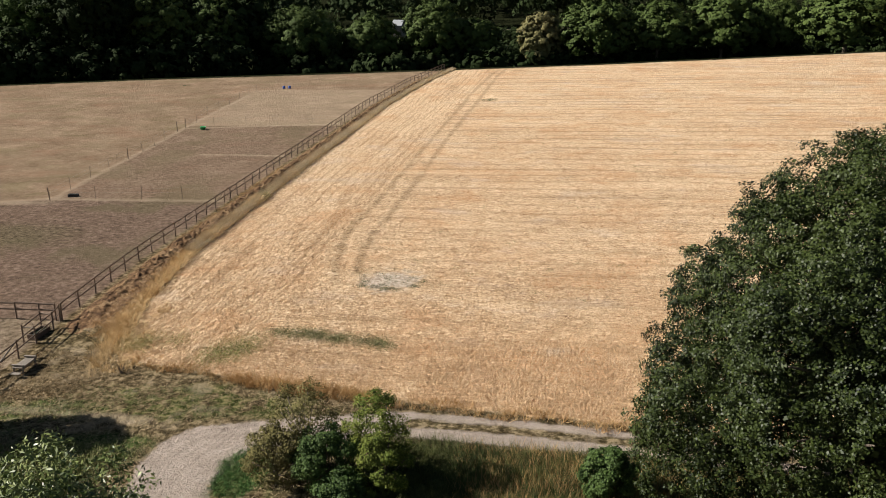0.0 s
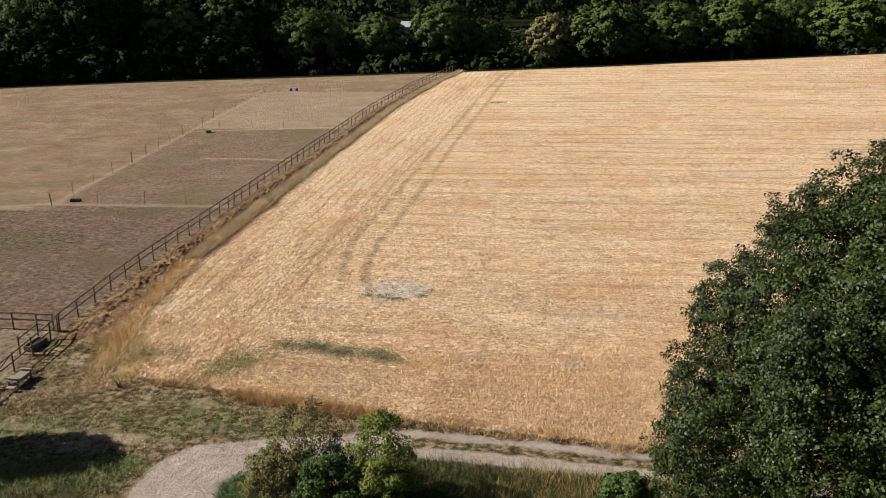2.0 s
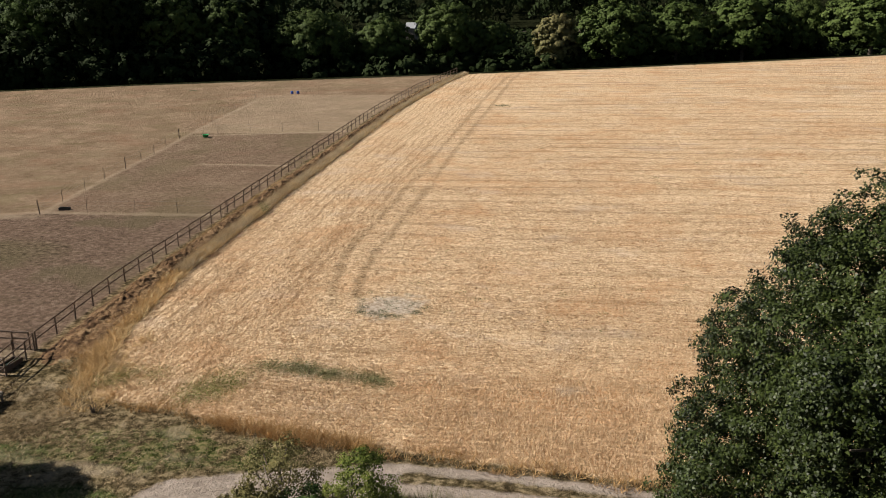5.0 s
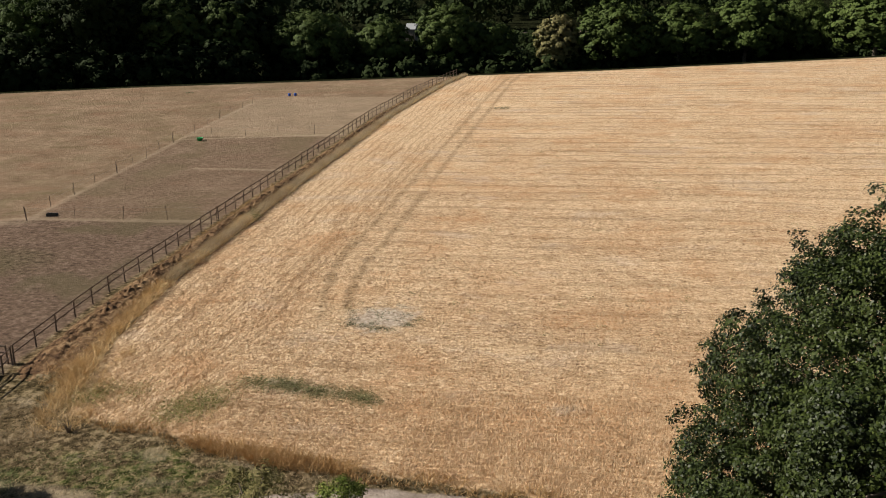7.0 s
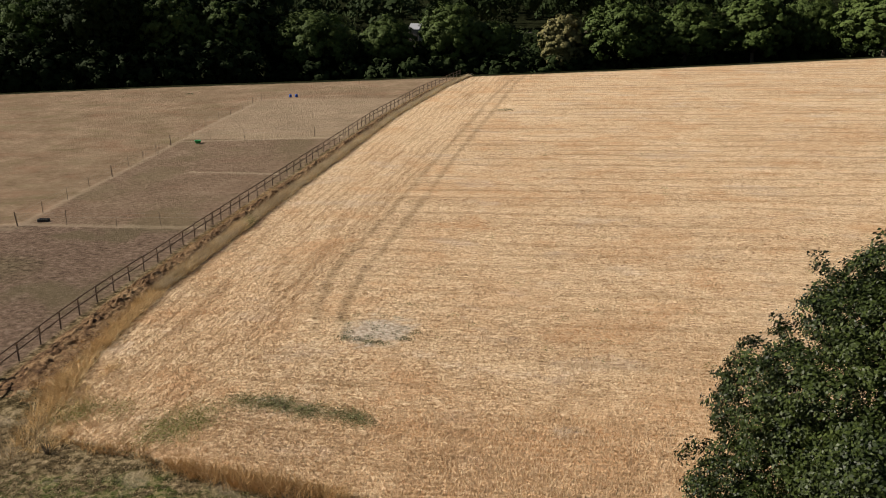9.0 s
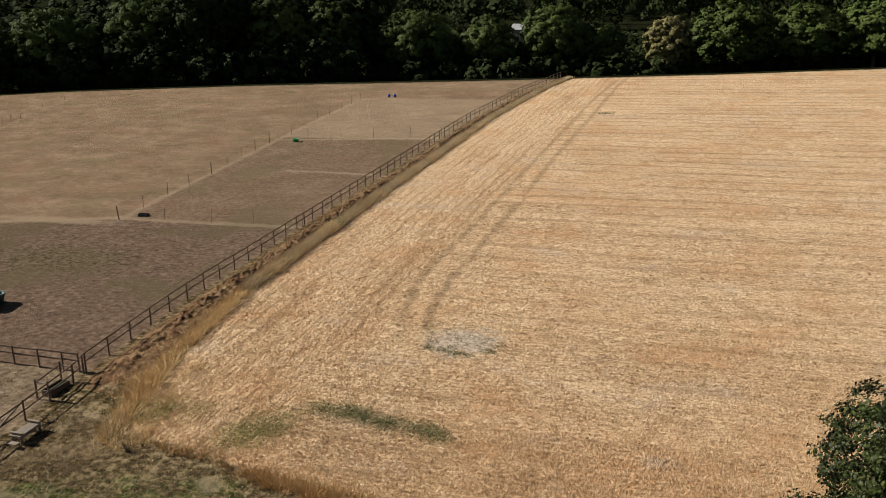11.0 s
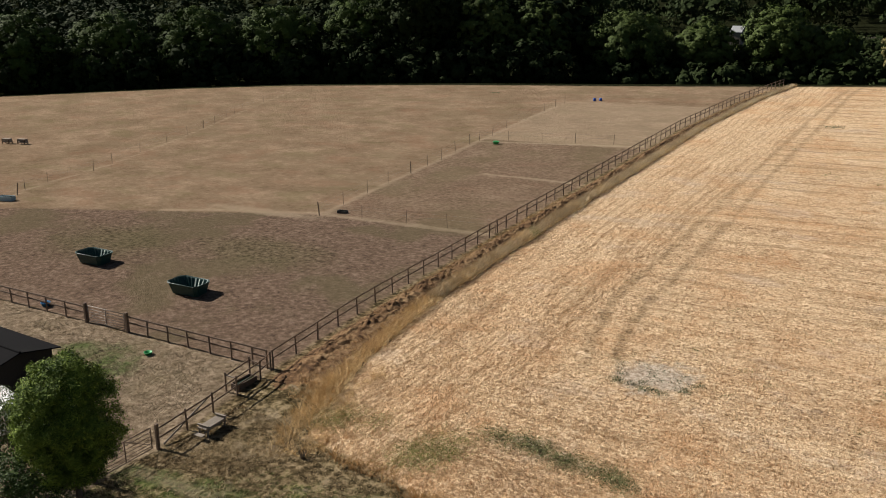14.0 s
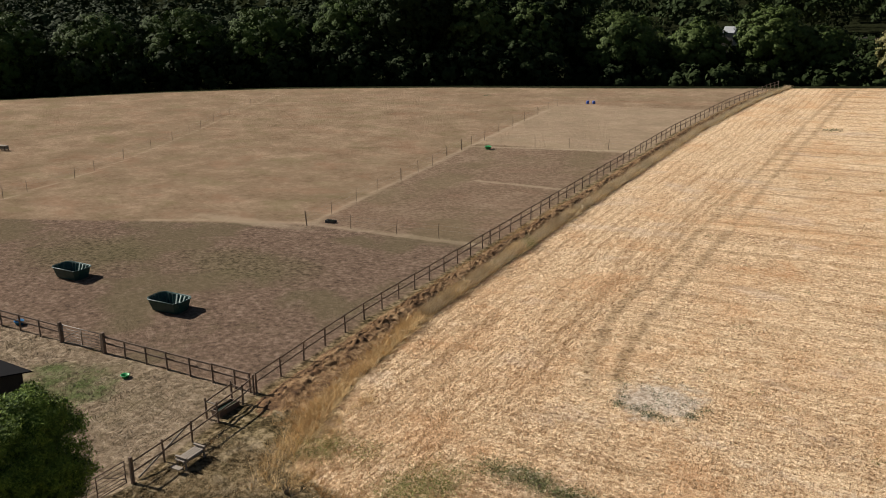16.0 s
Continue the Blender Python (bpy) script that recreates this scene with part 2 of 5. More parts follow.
    col = a.mix(a.math("MULTIPLY", inside("lush", 0.4, 1.8), 0.8), col, a.ramp(speck, [(0.38, (0.02, 0.042, 0.01)), (0.62, (0.07, 0.115, 0.03))]))
    # leaf litter under the trees, with the wood's shade put into its colour
    shaded_litter = a.ramp(speck, [(0.38, (0.006, 0.008, 0.004)), (0.62, (0.022, 0.024, 0.011))])
    col = a.mix(inside("wood", 1.0, 2.0), col, shaded_litter)
    far = a.ramp(streak, [(0.3, (0.158, 0.119, 0.098)), (0.7, (0.230, 0.180, 0.146))])
    col = a.mix(inside("far_field", 2.0, 3.0), col, far)
    a.colour(col)
    h = a.math("ADD", a.math("MULTIPLY", clump, 0.6), a.math("ADD", a.math("MULTIPLY", grit, 0.5), a.math("MULTIPLY", rows, 0.6)))
    a.bump(h, 1.0, 0.24)
    return a.m


M_GROUND = ground_material()
M_BARK = wood_material("bark", (0.045, 0.035, 0.025), (0.16, 0.13, 0.10))
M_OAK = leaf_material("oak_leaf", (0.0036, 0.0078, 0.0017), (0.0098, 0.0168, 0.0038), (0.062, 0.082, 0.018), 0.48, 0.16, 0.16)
M_WILLOW = leaf_material("willow_leaf", (0.014, 0.03, 0.005), (0.06, 0.105, 0.014), (0.2, 0.27, 0.045), 0.6, 0.06, 0.6)
M_BUSH = leaf_material("bush_leaf", (0.014, 0.03, 0.007), (0.035, 0.064, 0.015), (0.088, 0.132, 0.034), 0.6, 0.12, 0.8)
M_BUSH_YELLOW = leaf_material("hazel_leaf", (0.03, 0.046, 0.008), (0.085, 0.115, 0.019), (0.2, 0.22, 0.05), 0.6, 0.07, 0.8)
M_BUSH_DRY = leaf_material("dry_leaf", (0.05, 0.046, 0.016), (0.115, 0.102, 0.036), (0.21, 0.18, 0.07), 0.7, 0.08, 0.8)
M_FAR = leaf_material("wood_leaf", (0.035, 0.054, 0.0125), (0.048, 0.073, 0.017), (0.076, 0.104, 0.026), 0.7, 0.1, 0.09)
M_FAR_DEEP = leaf_material("deep_wood_leaf", (0.03, 0.052, 0.011), (0.042, 0.068, 0.014), (0.068, 0.098, 0.024), 0.7, 0.05, 0.09)
# the wood's shade is put into this colour, a darkened copy of wood_leaf
M_FAR_SHADED = leaf_material("shaded_wood_leaf", (0.014, 0.023, 0.008), (0.019, 0.03, 0.009), (0.028, 0.04, 0.012), 0.8, 0.06, 0.09)
M_FAR_PALE = leaf_material("pale_wood_leaf", (0.085, 0.085, 0.03), (0.14, 0.13, 0.048), (0.21, 0.185, 0.08), 0.65, 0.1, 0.12)
M_FENCE = wood_material("fence_wood", (0.075, 0.052, 0.038), (0.215, 0.157, 0.116))
M_PALE_WOOD = wood_material("weathered_wood", (0.13, 0.108, 0.088), (0.30, 0.26, 0.215))
M_STEEL = plain_material("galvanised_steel", (0.2, 0.175, 0.15), 0.55, 0.4, 0.4, (0.14, 0.10, 0.07), 0.5)
M_STRAW = blade_material("straw", (0.43, 0.288, 0.16), (0.85, 0.68, 0.47))
M_RUSSET = blade_material("russet_grass", (0.32, 0.19, 0.078), (0.58, 0.385, 0.18))
M_GREENGRASS = blade_material("green_grass", (0.075, 0.092, 0.028), (0.27, 0.26, 0.10))
M_WEED = blade_material("weed", (0.05, 0.07, 0.03), (0.15, 0.18, 0.085))


# ---- mesh tools ----
def mesh_of(name, verts, faces, material=None, flat=True):
    me = bpy.data.meshes.new(name)
    me.from_pydata(verts, [], faces)
    if not flat:
        me.polygons.foreach_set("use_smooth", [True] * len(me.polygons))
    if material:
        me.materials.append(material)
    return me


def mesh_np(name, v, f, material):
    """A mesh out of numpy arrays, whose faces all have the same number of corners."""
    v, f = np.asarray(v, np.float32), np.asarray(f, np.int32)
    me = bpy.data.meshes.new(name)
    me.vertices.add(len(v))
    me.vertices.foreach_set("co", v.ravel())
    me.loops.add(f.size)
    me.loops.foreach_set("vertex_index", f.ravel())
    me.polygons.add(len(f))
    me.polygons.foreach_set("loop_start", np.arange(0, f.size, f.shape[1], dtype=np.int32))
    me.update(calc_edges=True)
    me.materials.append(material)
    return me


class Geo:
    """Gathers boxes, tubes and lathes into one mesh."""

    def __init__(self):
        self.v, self.f = [], []

    def add(self, verts, faces):
        n = len(self.v)
        self.v += [tuple(q) for q in verts]
        self.f += [tuple(i + n for i in q) for q in faces]
        return self

    def box(self, size, m=None, c=0.008):
        """A box with its edges taken off, centred on the pose m."""
        m = m or Matrix()
        h = [s / 2 for s in size]
        c = min(c, min(h) * 0.6)
        verts, index = [], {}
        for sx in (-1, 1):
            for sy in (-1, 1):
                for sz in (-1, 1):
                    for k in range(3):
                        s = (sx, sy, sz)
                        q = [s[i] * (h[i] if i == k else h[i] - c) for i in range(3)]
                        index[sx, sy, sz, k] = len(verts)
                        verts.append(m @ Vector(q))
        faces = []
        for k in range(3):
            a, b = (k + 1) % 3, (k + 2) % 3
            for s in (-1, 1):
                ring = []
                for u, w in ((-1, -1), (1, -1), (1, 1), (-1, 1)):
                    key = [0, 0, 0]
                    key[k], key[a], key[b] = s, u, w
                    ring.append(index[(*key, k)])
                faces.append(ring if s > 0 else ring[::-1])
            for u in (-1, 1):
                for w in (-1, 1):
                    key0, key1 = [0, 0, 0], [0, 0, 0]
                    key0[a] = key1[a] = u
                    key0[b] = key1[b] = w
                    key0[k], key1[k] = -1, 1
                    q = [index[(*key0, a)], index[(*key1, a)], index[(*key1, b)], index[(*key0, b)]]
                    faces.append(q if u * w > 0 else q[::-1])
        for sx in (-1, 1):
            for sy in (-1, 1):
                for sz in (-1, 1):
                    q = [index[sx, sy, sz, k] for k in range(3)]
                    faces.append(q if sx * sy * sz > 0 else q[::-1])
        return self.add(verts, faces)

    def tube(self, points, radii, sides=8):
        pts = [Vector(p) for p in points]
        verts, faces = [], []
        side = None
        for i, p in enumerate(pts):
            d = (pts[min(i + 1, len(pts) - 1)] - pts[max(i - 1, 0)]).normalized()
            if side is None or abs(side.dot(d)) > 0.95:
                side = d.orthogonal().normalized()
            side = (side - d * side.dot(d)).normalized()
            other = d.cross(side)
            for k in range(sides):
                a = 2 * math.pi * k / sides
                verts.append(p + (side * math.cos(a) + other * math.sin(a)) * radii[i])
        for i in range(len(pts) - 1):
            for k in range(sides):
                k2 = (k + 1) % sides
                faces.append((i * sides + k, i * sides + k2, (i + 1) * sides + k2, (i + 1) * sides + k))
        faces.append(tuple(range(sides))[::-1])
        faces.append(tuple(range((len(pts) - 1) * sides, len(pts) * sides)))
        return self.add(verts, faces)

    def lathe(self, profile, sides=16, m=None):
        """profile: (radius, z) from the bottom up."""
        m = m or Matrix()
        verts, faces = [], []
        for r, z in profile:
            for k in range(sides):
                a = 2 * math.pi * k / sides
                verts.append(m @ Vector((r * math.cos(a), r * math.sin(a), z)))
        for i in range(len(profile) - 1):
            for k in range(sides):
                k2 = (k + 1) % sides
                faces.append((i * sides + k, i * sides + k2, (i + 1) * sides + k2, (i + 1) * sides + k))
        faces.append(tuple(range(sides))[::-1])
        faces.append(tuple(range((len(profile) - 1) * sides, len(profile) * sides)))
        return self.add(verts, faces)

    def mesh(self, name, material, flat=True):
        return mesh_of(name, self.v, self.f, material, flat)


def part(name, geo, material, parent, label="", m=None, flat=True):
    """A mesh object of its own under a thing or a part. geo: a Geo, or a mesh to share."""
    me = geo.mesh(name, material, flat) if isinstance(geo, Geo) else geo
    ob = new(name, me)
    ob.parent = parent
    if m is not None:
        ob.matrix_basis = m
    return tagged(ob, label)


def thing(name, m, label, category, group="", kind=""):
    ob = new(name)
    ob.empty_display_size = 0.2
    ob.matrix_basis = m
    return tagged(ob, label, category, group, kind)


def stuff(name, me, label, category):
    return tagged(new(name, me), label, category, "", "stuff")


# ---- the ground ----
def poly_distance(x, y, points):
    """Signed distance to a polygon, positive inside."""
    best = np.full(x.shape, 1e9)
    inside = np.zeros(x.shape, bool)
    for (x0, y0), (x1, y1) in zip(points, points[1:] + points[:1]):
        dx, dy = x1 - x0, y1 - y0
        t = np.clip(((x - x0) * dx + (y - y0) * dy) / (dx * dx + dy * dy), 0, 1)
        best = np.minimum(best, np.hypot(x - x0 - t * dx, y - y0 - t * dy))
        cross = ((y0 > y) != (y1 > y)) & (x < (x1 - x0) * (y - y0) / (dy if dy else 1e-9) + x0)
        inside ^= cross
    return np.where(inside, best, -best)


def line_distance(x, y, points):
    best = np.full(x.shape, 1e9)
    for (x0, y0), (x1, y1) in zip(points, points[1:]):
        dx, dy = x1 - x0, y1 - y0
        t = np.clip(((x - x0) * dx + (y - y0) * dy) / (dx * dx + dy * dy), 0, 1)
        best = np.minimum(best, np.hypot(x - x0 - t * dx, y - y0 - t * dy))
    return best


def bank_right(y):
    return lerp(y, (36, 44, 47, 50.7, 54, 58, 62, 75, 96, 131, 160, 175), (-25.2, -26.5, -27.6, -28.35, -28.6, -29.1, -29.35, -29.6, -29.9, -30.3, -28.8, -26.8))


def fence_x(y):
    return lerp(y, (38, 47, 60, 128, 153, 176), (-32.5, -33.0, -33.0, -33.3, -32.0, -28.9))


def stubble_south(x):
    return lerp(x, (-32, -25, -21, -16.4, -11, -5.7, 2.4, 40), (43.6, 42.0, 40.9, 39.4, 38.6, 37.9, 37.2, 34.0))


def track_top(x):
    return lerp(x, (-15, -11, -8, -3, 2.4, 40), (35.3, 36.6, 37.3, 37.1, 36.7, 33.6))


def track_low(x):
    return lerp(x, (-15, -11, -7.4, -2.7, 2.4, 40), (32.6, 34.2, 34.9, 34.7, 34.4, 31.0))


TURN_AREA = [(-17.5, 24.0), (-18.3, 28.6), (-19.0, 31.2), (-18.8, 33.4), (-17.7, 34.8), (-15.6, 35.4), (-12.0, 36.4), (-11.0, 34.6), (-13.5, 33.2), (-14.7, 31.6), (-15.0, 30.1), (-14.5, 28.6), (-14.0, 24.0)]
WHEEL = ([(-16.6, 54.8), (-17.1, 56.5), (-17.8, 59.3), (-18.7, 64.2), (-18.9, 68.0), (-18.8, 73), (-18.6, 79), (-18.8, 100), (-18.8, 127), (-19.0, 147), (-18.4, 165), (-17.9, 174)],
         [(-15.4, 56.5), (-15.8, 58.0), (-16.3, 61), (-16.6, 66), (-16.5, 72), (-16.5, 82), (-16.9, 104), (-16.9, 136), (-17.0, 166), (-16.4, 176)])
STREAKS = [[(-23.2, 67.6), (-22.8, 62.4)], [(-22.7, 81.5), (-21.8, 73.6)], [(-23.6, 107), (-24.2, 97.5)], [(-21.0, 72), (-20.7, 62)], [(-25.6, 62), (-25.2, 54)]]
LIGHT_FENCE = [(-50.9, 74.2), (-52.0, 83.0), (-53.2, 97.0), (-54.8, 111.0), (-56.2, 125.0), (-57.4, 142.0)]
FAR_LIGHT_FENCE = [(-84, 60), (-89.2, 70.0), (-91.3, 83.0), (-96.3, 97.0), (-101.0, 109.0), (-107.0, 122.5), (-118, 150)]


def greenish(x, y):
    """Where the verge is still green: above 0 inside."""
    spots = ((-20.3, 37.2, 6.0, 1.9), (-15.2, 37.0, 2.6, 1.1), (-27.0, 36.2, 5.5, 1.1), (-22.4, 32.6, 3.4, 1.6), (-29, 33, 5, 2), (4, 30, 14, 4.5), (-24.5, 38.6, 1.6, 0.8))
    return np.maximum.reduce([min(c, d) * (1 - np.hypot((x - a) / c, (y - b) / d)) for a, b, c, d in spots])


def build_ground():
    xs = np.concatenate([-130 - np.geomspace(1, 2600, 40)[::-1], np.arange(-130, -70, 1.0), np.arange(-70, -26, 0.6), np.arange(-26, -20, 0.3), np.arange(-20, -12, 0.2), np.arange(-12, -10, 0.4), np.arange(-10, 26, 0.6), 26 + np.geomspace(1, 2600, 46)])
    ys = np.concatenate([24 - np.geomspace(1, 700, 16)[::-1], np.arange(24, 30, 0.6), np.arange(30, 39, 0.25), np.arange(39, 80, 0.6), np.arange(80, 93.4, 1.4), np.arange(93.6, 96.2, 0.3), np.arange(96.6, 110, 1.4), np.arange(110.4, 116.4, 0.3), np.arange(117, 262, 1.4), 262 + np.geomspace(2, 2600, 44)])
    x, y = np.meshgrid(xs, ys)
    z = ground_z(x, y)
    e = edge(x)
    rng = np.random.default_rng(3)
    near = (np.abs(x + 20) < 60) & (y < 200)
    z = z + np.where(near, rng.normal(0, 0.018, x.shape), 0)
    inner = {}
    xf = fence_x(y)
    br = bank_right(y)
    inner["stubble"] = np.minimum.reduce([x - br, y - stubble_south(x), e - y + 1])
    inner["bank"] = np.minimum.reduce([x - xf - 0.5, br - x, y - 45.5 - 0.4 * (x + 33)])
    inner["pasture"] = np.minimum.reduce([xf - x, y - 47.4, e - y + 1])
    inner["paddock"] = np.maximum(np.minimum.reduce([xf - x, y - 47.4, 74.5 + 0.35 * (x + 51) * (x < -51) - y]),
                                  np.minimum.reduce([xf - x, y - 74.0, 113.5 - y, x + 50.9 + (y - 74) * 0.107]))
    inner["pale_paddock"] = np.minimum.reduce([xf - x, y - 113.5, 148 - y, x + 50.9 + (y - 74) * 0.107])
    tr = np.minimum.reduce([line_distance(x, y, LIGHT_FENCE), line_distance(x, y, [(-33.5, 74.8), (-52, 74.4), (-61, 71.8), (-67, 69.3)]),
                            line_distance(x, y, [(-34, 115), (-54.5, 111.5)]), line_distance(x, y, FAR_LIGHT_FENCE), line_distance(x, y, [(-34.5, 94.5), (-45, 95)]), line_distance(x, y, [(-31.8, 36.5), (-29, 36.4), (-26.8, 36.2), (-24.6, 35.8), (-20.8, 35.3)])])
    inner["trodden"] = np.maximum(0.36 - tr, 0.5 * (1.3 - np.hypot((x + 57) / 5, (y - 72.9) / 0.7)))
    inner["yard"] = np.minimum(xf - x, 47.4 - y)
    inner["orange"] = 5 * (1 - np.hypot((x - 3) / 13, (y - 42.5) / 5.5))
    inner["wheel"] = 0.3 - np.minimum(line_distance(x, y, WHEEL[0]), line_distance(x, y, WHEEL[1]))
    inner["streak"] = 0.2 - np.minimum.reduce([line_distance(x, y, q) for q in STREAKS])
    inner["bare_patch"] = np.maximum.reduce([1.5 - np.hypot((x + 12.9) / 1.3, (y - 55.2) / 1.35), 0.0 - 1.2 * line_distance(x, y, [(-16.5, 46.1), (-10.8, 45.0)]), 0.45 - np.hypot((x + 1.0) / 1.5, (y - 45.0) / 0.7)])
    band = np.minimum.reduce([track_top(x) - y, y - track_low(x), x + 14])
    mid = np.where(x > -8, np.abs(y - (track_top(x) * 0.56 + track_low(x) * 0.44)) - 0.37, 9)
    inner["track"] = np.maximum(np.minimum(band, mid), poly_distance(x, y, TURN_AREA))
    lush = [1.3 - np.hypot((x + 14.0) / 0.9, (y - 31.2) / 1.6), 1.5 - np.hypot((x + 22.0) / 1.6, (y - 32.6) / 1.0), np.minimum(0.0, 1.4 - np.hypot((x + 28) / 3, (y - 36.2) / 0.8))]
    lush.append(np.minimum(0.1, 1.6 - np.hypot((x + 44.5) / 2.2, (y - 43.6) / 1.3)))
    lush.append(np.minimum.reduce([track_low(x) - 0.4 - y, 0.5 - 0.25 * np.hypot((x - 2.5) / 9.5 * 4, (y - 30.5) / 4 * 3) + 0.6, np.full_like(x, 0.5)]))
    inner["lush"] = np.maximum.reduce(lush)
    inner["greenish"] = greenish(x, y)
    inner["olive"] = np.maximum(2.5 * (1 - np.hypot((x + 48.5) / 6.5, (y - 63.2) / 3.0)), 2 * (1 - np.hypot((x + 63) / 6, (y - 60) / 4)))
    d = y - e
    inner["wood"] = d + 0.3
    inner["far_field"] = np.minimum.reduce([d - 105, 200 - d, 45 - np.abs(x + 25)])
    me = bpy.data.meshes.new("ground")
    ny, nx = x.shape
    i = np.arange(nx * ny).reshape(ny, nx)
    f = np.stack([i[:-1, :-1], i[:-1, 1:], i[1:, 1:], i[1:, :-1]], -1).reshape(-1, 4)
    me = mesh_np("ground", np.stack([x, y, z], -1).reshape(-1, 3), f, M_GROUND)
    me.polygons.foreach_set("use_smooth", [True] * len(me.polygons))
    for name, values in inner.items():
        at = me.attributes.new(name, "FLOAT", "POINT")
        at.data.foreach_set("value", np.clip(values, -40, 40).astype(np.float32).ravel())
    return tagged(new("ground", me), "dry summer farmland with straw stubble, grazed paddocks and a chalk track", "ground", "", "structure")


build_ground()


def lumps(x, y, size, seed):
    """Smooth random lumps of about that size, -1 to 1."""
    r = np.random.default_rng(seed).uniform(-1, 1, (64, 64))
    u, v = x / size, y / size
    i, j = np.floor(u).astype(int), np.floor(v).astype(int)
    a, b = smooth(u - i), smooth(v - j)
    i0, i1, j0, j1 = i % 64, (i + 1) % 64, j % 64, (j + 1) % 64
    return (r[i0, j0] * (1 - a) + r[i1, j0] * a) * (1 - b) + (r[i0, j1] * (1 - a) + r[i1, j1] * a) * b


def build_bank():
    """The low bank of broken turf between the fence and the stubble."""
    ys = np.concatenate([np.arange(44.5, 90, 0.11), np.arange(90, 174, 0.22)])
    t = np.linspace(0, 1, 44)
    y = np.repeat(ys[:, None], len(t), 1)
    f, r = fence_x(y) + 0.45, bank_right(y) - 0.3
    x = f + (r - f) * t
    shape = np.sin(np.pi * np.clip(t, 0, 1)) ** 0.6 * smooth((y - 44.5) / 4) * smooth((174 - y) / 4)
    rough = np.exp(-((x - f - 1.05 - 0.3 * lumps(y, y * 0, 3.0, 1)) / 0.7) ** 2)
    n = np.abs(lumps(x, y, 0.5, 2)) * 0.3 + np.abs(lumps(x * 1.0, y * 0.7, 0.26, 3)) * 0.5 + 0.45 * np.abs(lumps(x, y, 0.15, 5))
    z = ground_z(x, y) - 0.07 + shape * (0.10 + 0.1 * lumps(x, y, 1.4, 4) + rough * (0.1 + 0.36 * n) + (1 - rough) * 0.16 * n)
    i = np.arange(x.size).reshape(x.shape)
    faces = np.stack([i[:-1, :-1], i[:-1, 1:], i[1:, 1:], i[1:, :-1]], -1).reshape(-1, 4)
    a = Mat("turf_bank", 0.95, 0.1)
    p = a.pos()
    q = a.math("ADD", a.math("MULTIPLY", a.noise(p, 2.2, 6.0, 0.72), 0.6), a.math("MULTIPLY", a.noise(p, 0.8, 3.0), 0.4))
    a.colour(a.ramp(q, [(0.38, (0.045, 0.024, 0.013)), (0.5, (0.145, 0.084, 0.042)), (0.64, (0.30, 0.2, 0.11))])).bump(a.noise(p, 9.0, 4.0, 0.7), 0.9, 0.06)
    me = mesh_np("bank", np.stack([x, y, z], -1).reshape(-1, 3), faces, a.m)
    return tagged(new("bank", me), "low bank of broken dry turf along the fence", "bank", "", "structure")


build_bank()


# ---- plants ----
def unit(v):
    return v / np.maximum(np.linalg.norm(v, axis=-1, keepdims=True), 1e-9)


def leaves_mesh(name, centre, out, length, width, rng, material, droop=0.0, loose=0.55, lift=0.45):
    """One bent diamond for each leaf."""
    n = len(centre)
    normal = unit(out * 0.75 + rng.normal(0, loose, (n, 3)) + (0, 0, lift))
    along = unit(np.cross(normal, rng.normal(0, 1, (n, 3))))
    along = unit(along - np.array((0, 0, droop)))
    side = unit(np.cross(normal, along))
    s = rng.uniform(0.65, 1.3, (n, 1))
    a, b = along * length * s / 2, side * width * s / 2
    fold = normal * width * s * 0.16
    v = np.stack([centre - a, centre + b + fold - a * 0.1, centre + a, centre - b + fold - a * 0.1], 1).reshape(-1, 3)
    f = np.arange(n * 4).reshape(-1, 4)
    return mesh_np(name, v, f, material)


def crown_points(rng, centre, radii, lobes, twigs, leaves, lobe_r, twig_r, low=-0.45, shell=(0.5, 0.9), taper=0.0, skirt=0.0, puff=0.6):
    """Leaf places on many small tufts on many lobes of one crown: places, outward ways, lobe centres."""
    n = int(lobes * 0.7)
    k = np.arange(n) + 0.5
    up = 1 - (1 - low) * k / n
    turn = k * 2.399963 + rng.uniform(0, 6)
    even = np.column_stack([np.cos(turn) * np.sqrt(1 - up ** 2), np.sin(turn) * np.sqrt(1 - up ** 2), up]) + rng.normal(0, 0.1, (n, 3))
    d = unit(rng.normal(0, 1, (lobes * 3, 3)))
    d = np.concatenate([unit(even), d[d[:, 2] > low][:lobes - n]])
    reach = np.concatenate([rng.uniform(shell[1] - 0.3 * (shell[1] - shell[0]), shell[1], n), rng.uniform(shell[0], shell[0] + 0.6 * (shell[1] - shell[0]), len(d) - n)])[:, None]
    narrow = 1 - taper * np.clip(d[:, 2:], 0, 1)
    across = np.maximum(np.hypot(d[:, :1], d[:, 1:2]), 0.15)
    narrow = np.where(d[:, 2:] < 0, narrow * across ** -skirt, narrow)
    lc = centre + d * np.array(radii) * reach * np.concatenate([narrow, narrow, np.ones_like(narrow)], 1)
    lr = lobe_r * rng.uniform(0.7, 1.25, (len(d), 1))
    P, O = [], []
    for c, r, q in zip(lc, lr, d):
        t = unit(rng.normal(0, 1, (twigs, 3)) + q * 0.8 + (0, 0, 0.35))
        tc = c + t * r * rng.uniform(0.7, 1.05, (twigs, 1)) * (1, 1, 0.85)
        k = unit(rng.normal(0, 1, (twigs, leaves, 3)) + t[:, None] * 0.5)
        p = tc[:, None] + k * twig_r * rng.uniform(0.3, 1.0, (twigs, leaves, 1)) * (1, 1, 0.75)
        P.append(p.reshape(-1, 3))
        O.append(unit(k * puff + t[:, None] * 0.6 + q * 0.3).reshape(-1, 3))
    return np.concatenate(P), np.concatenate(O), lc


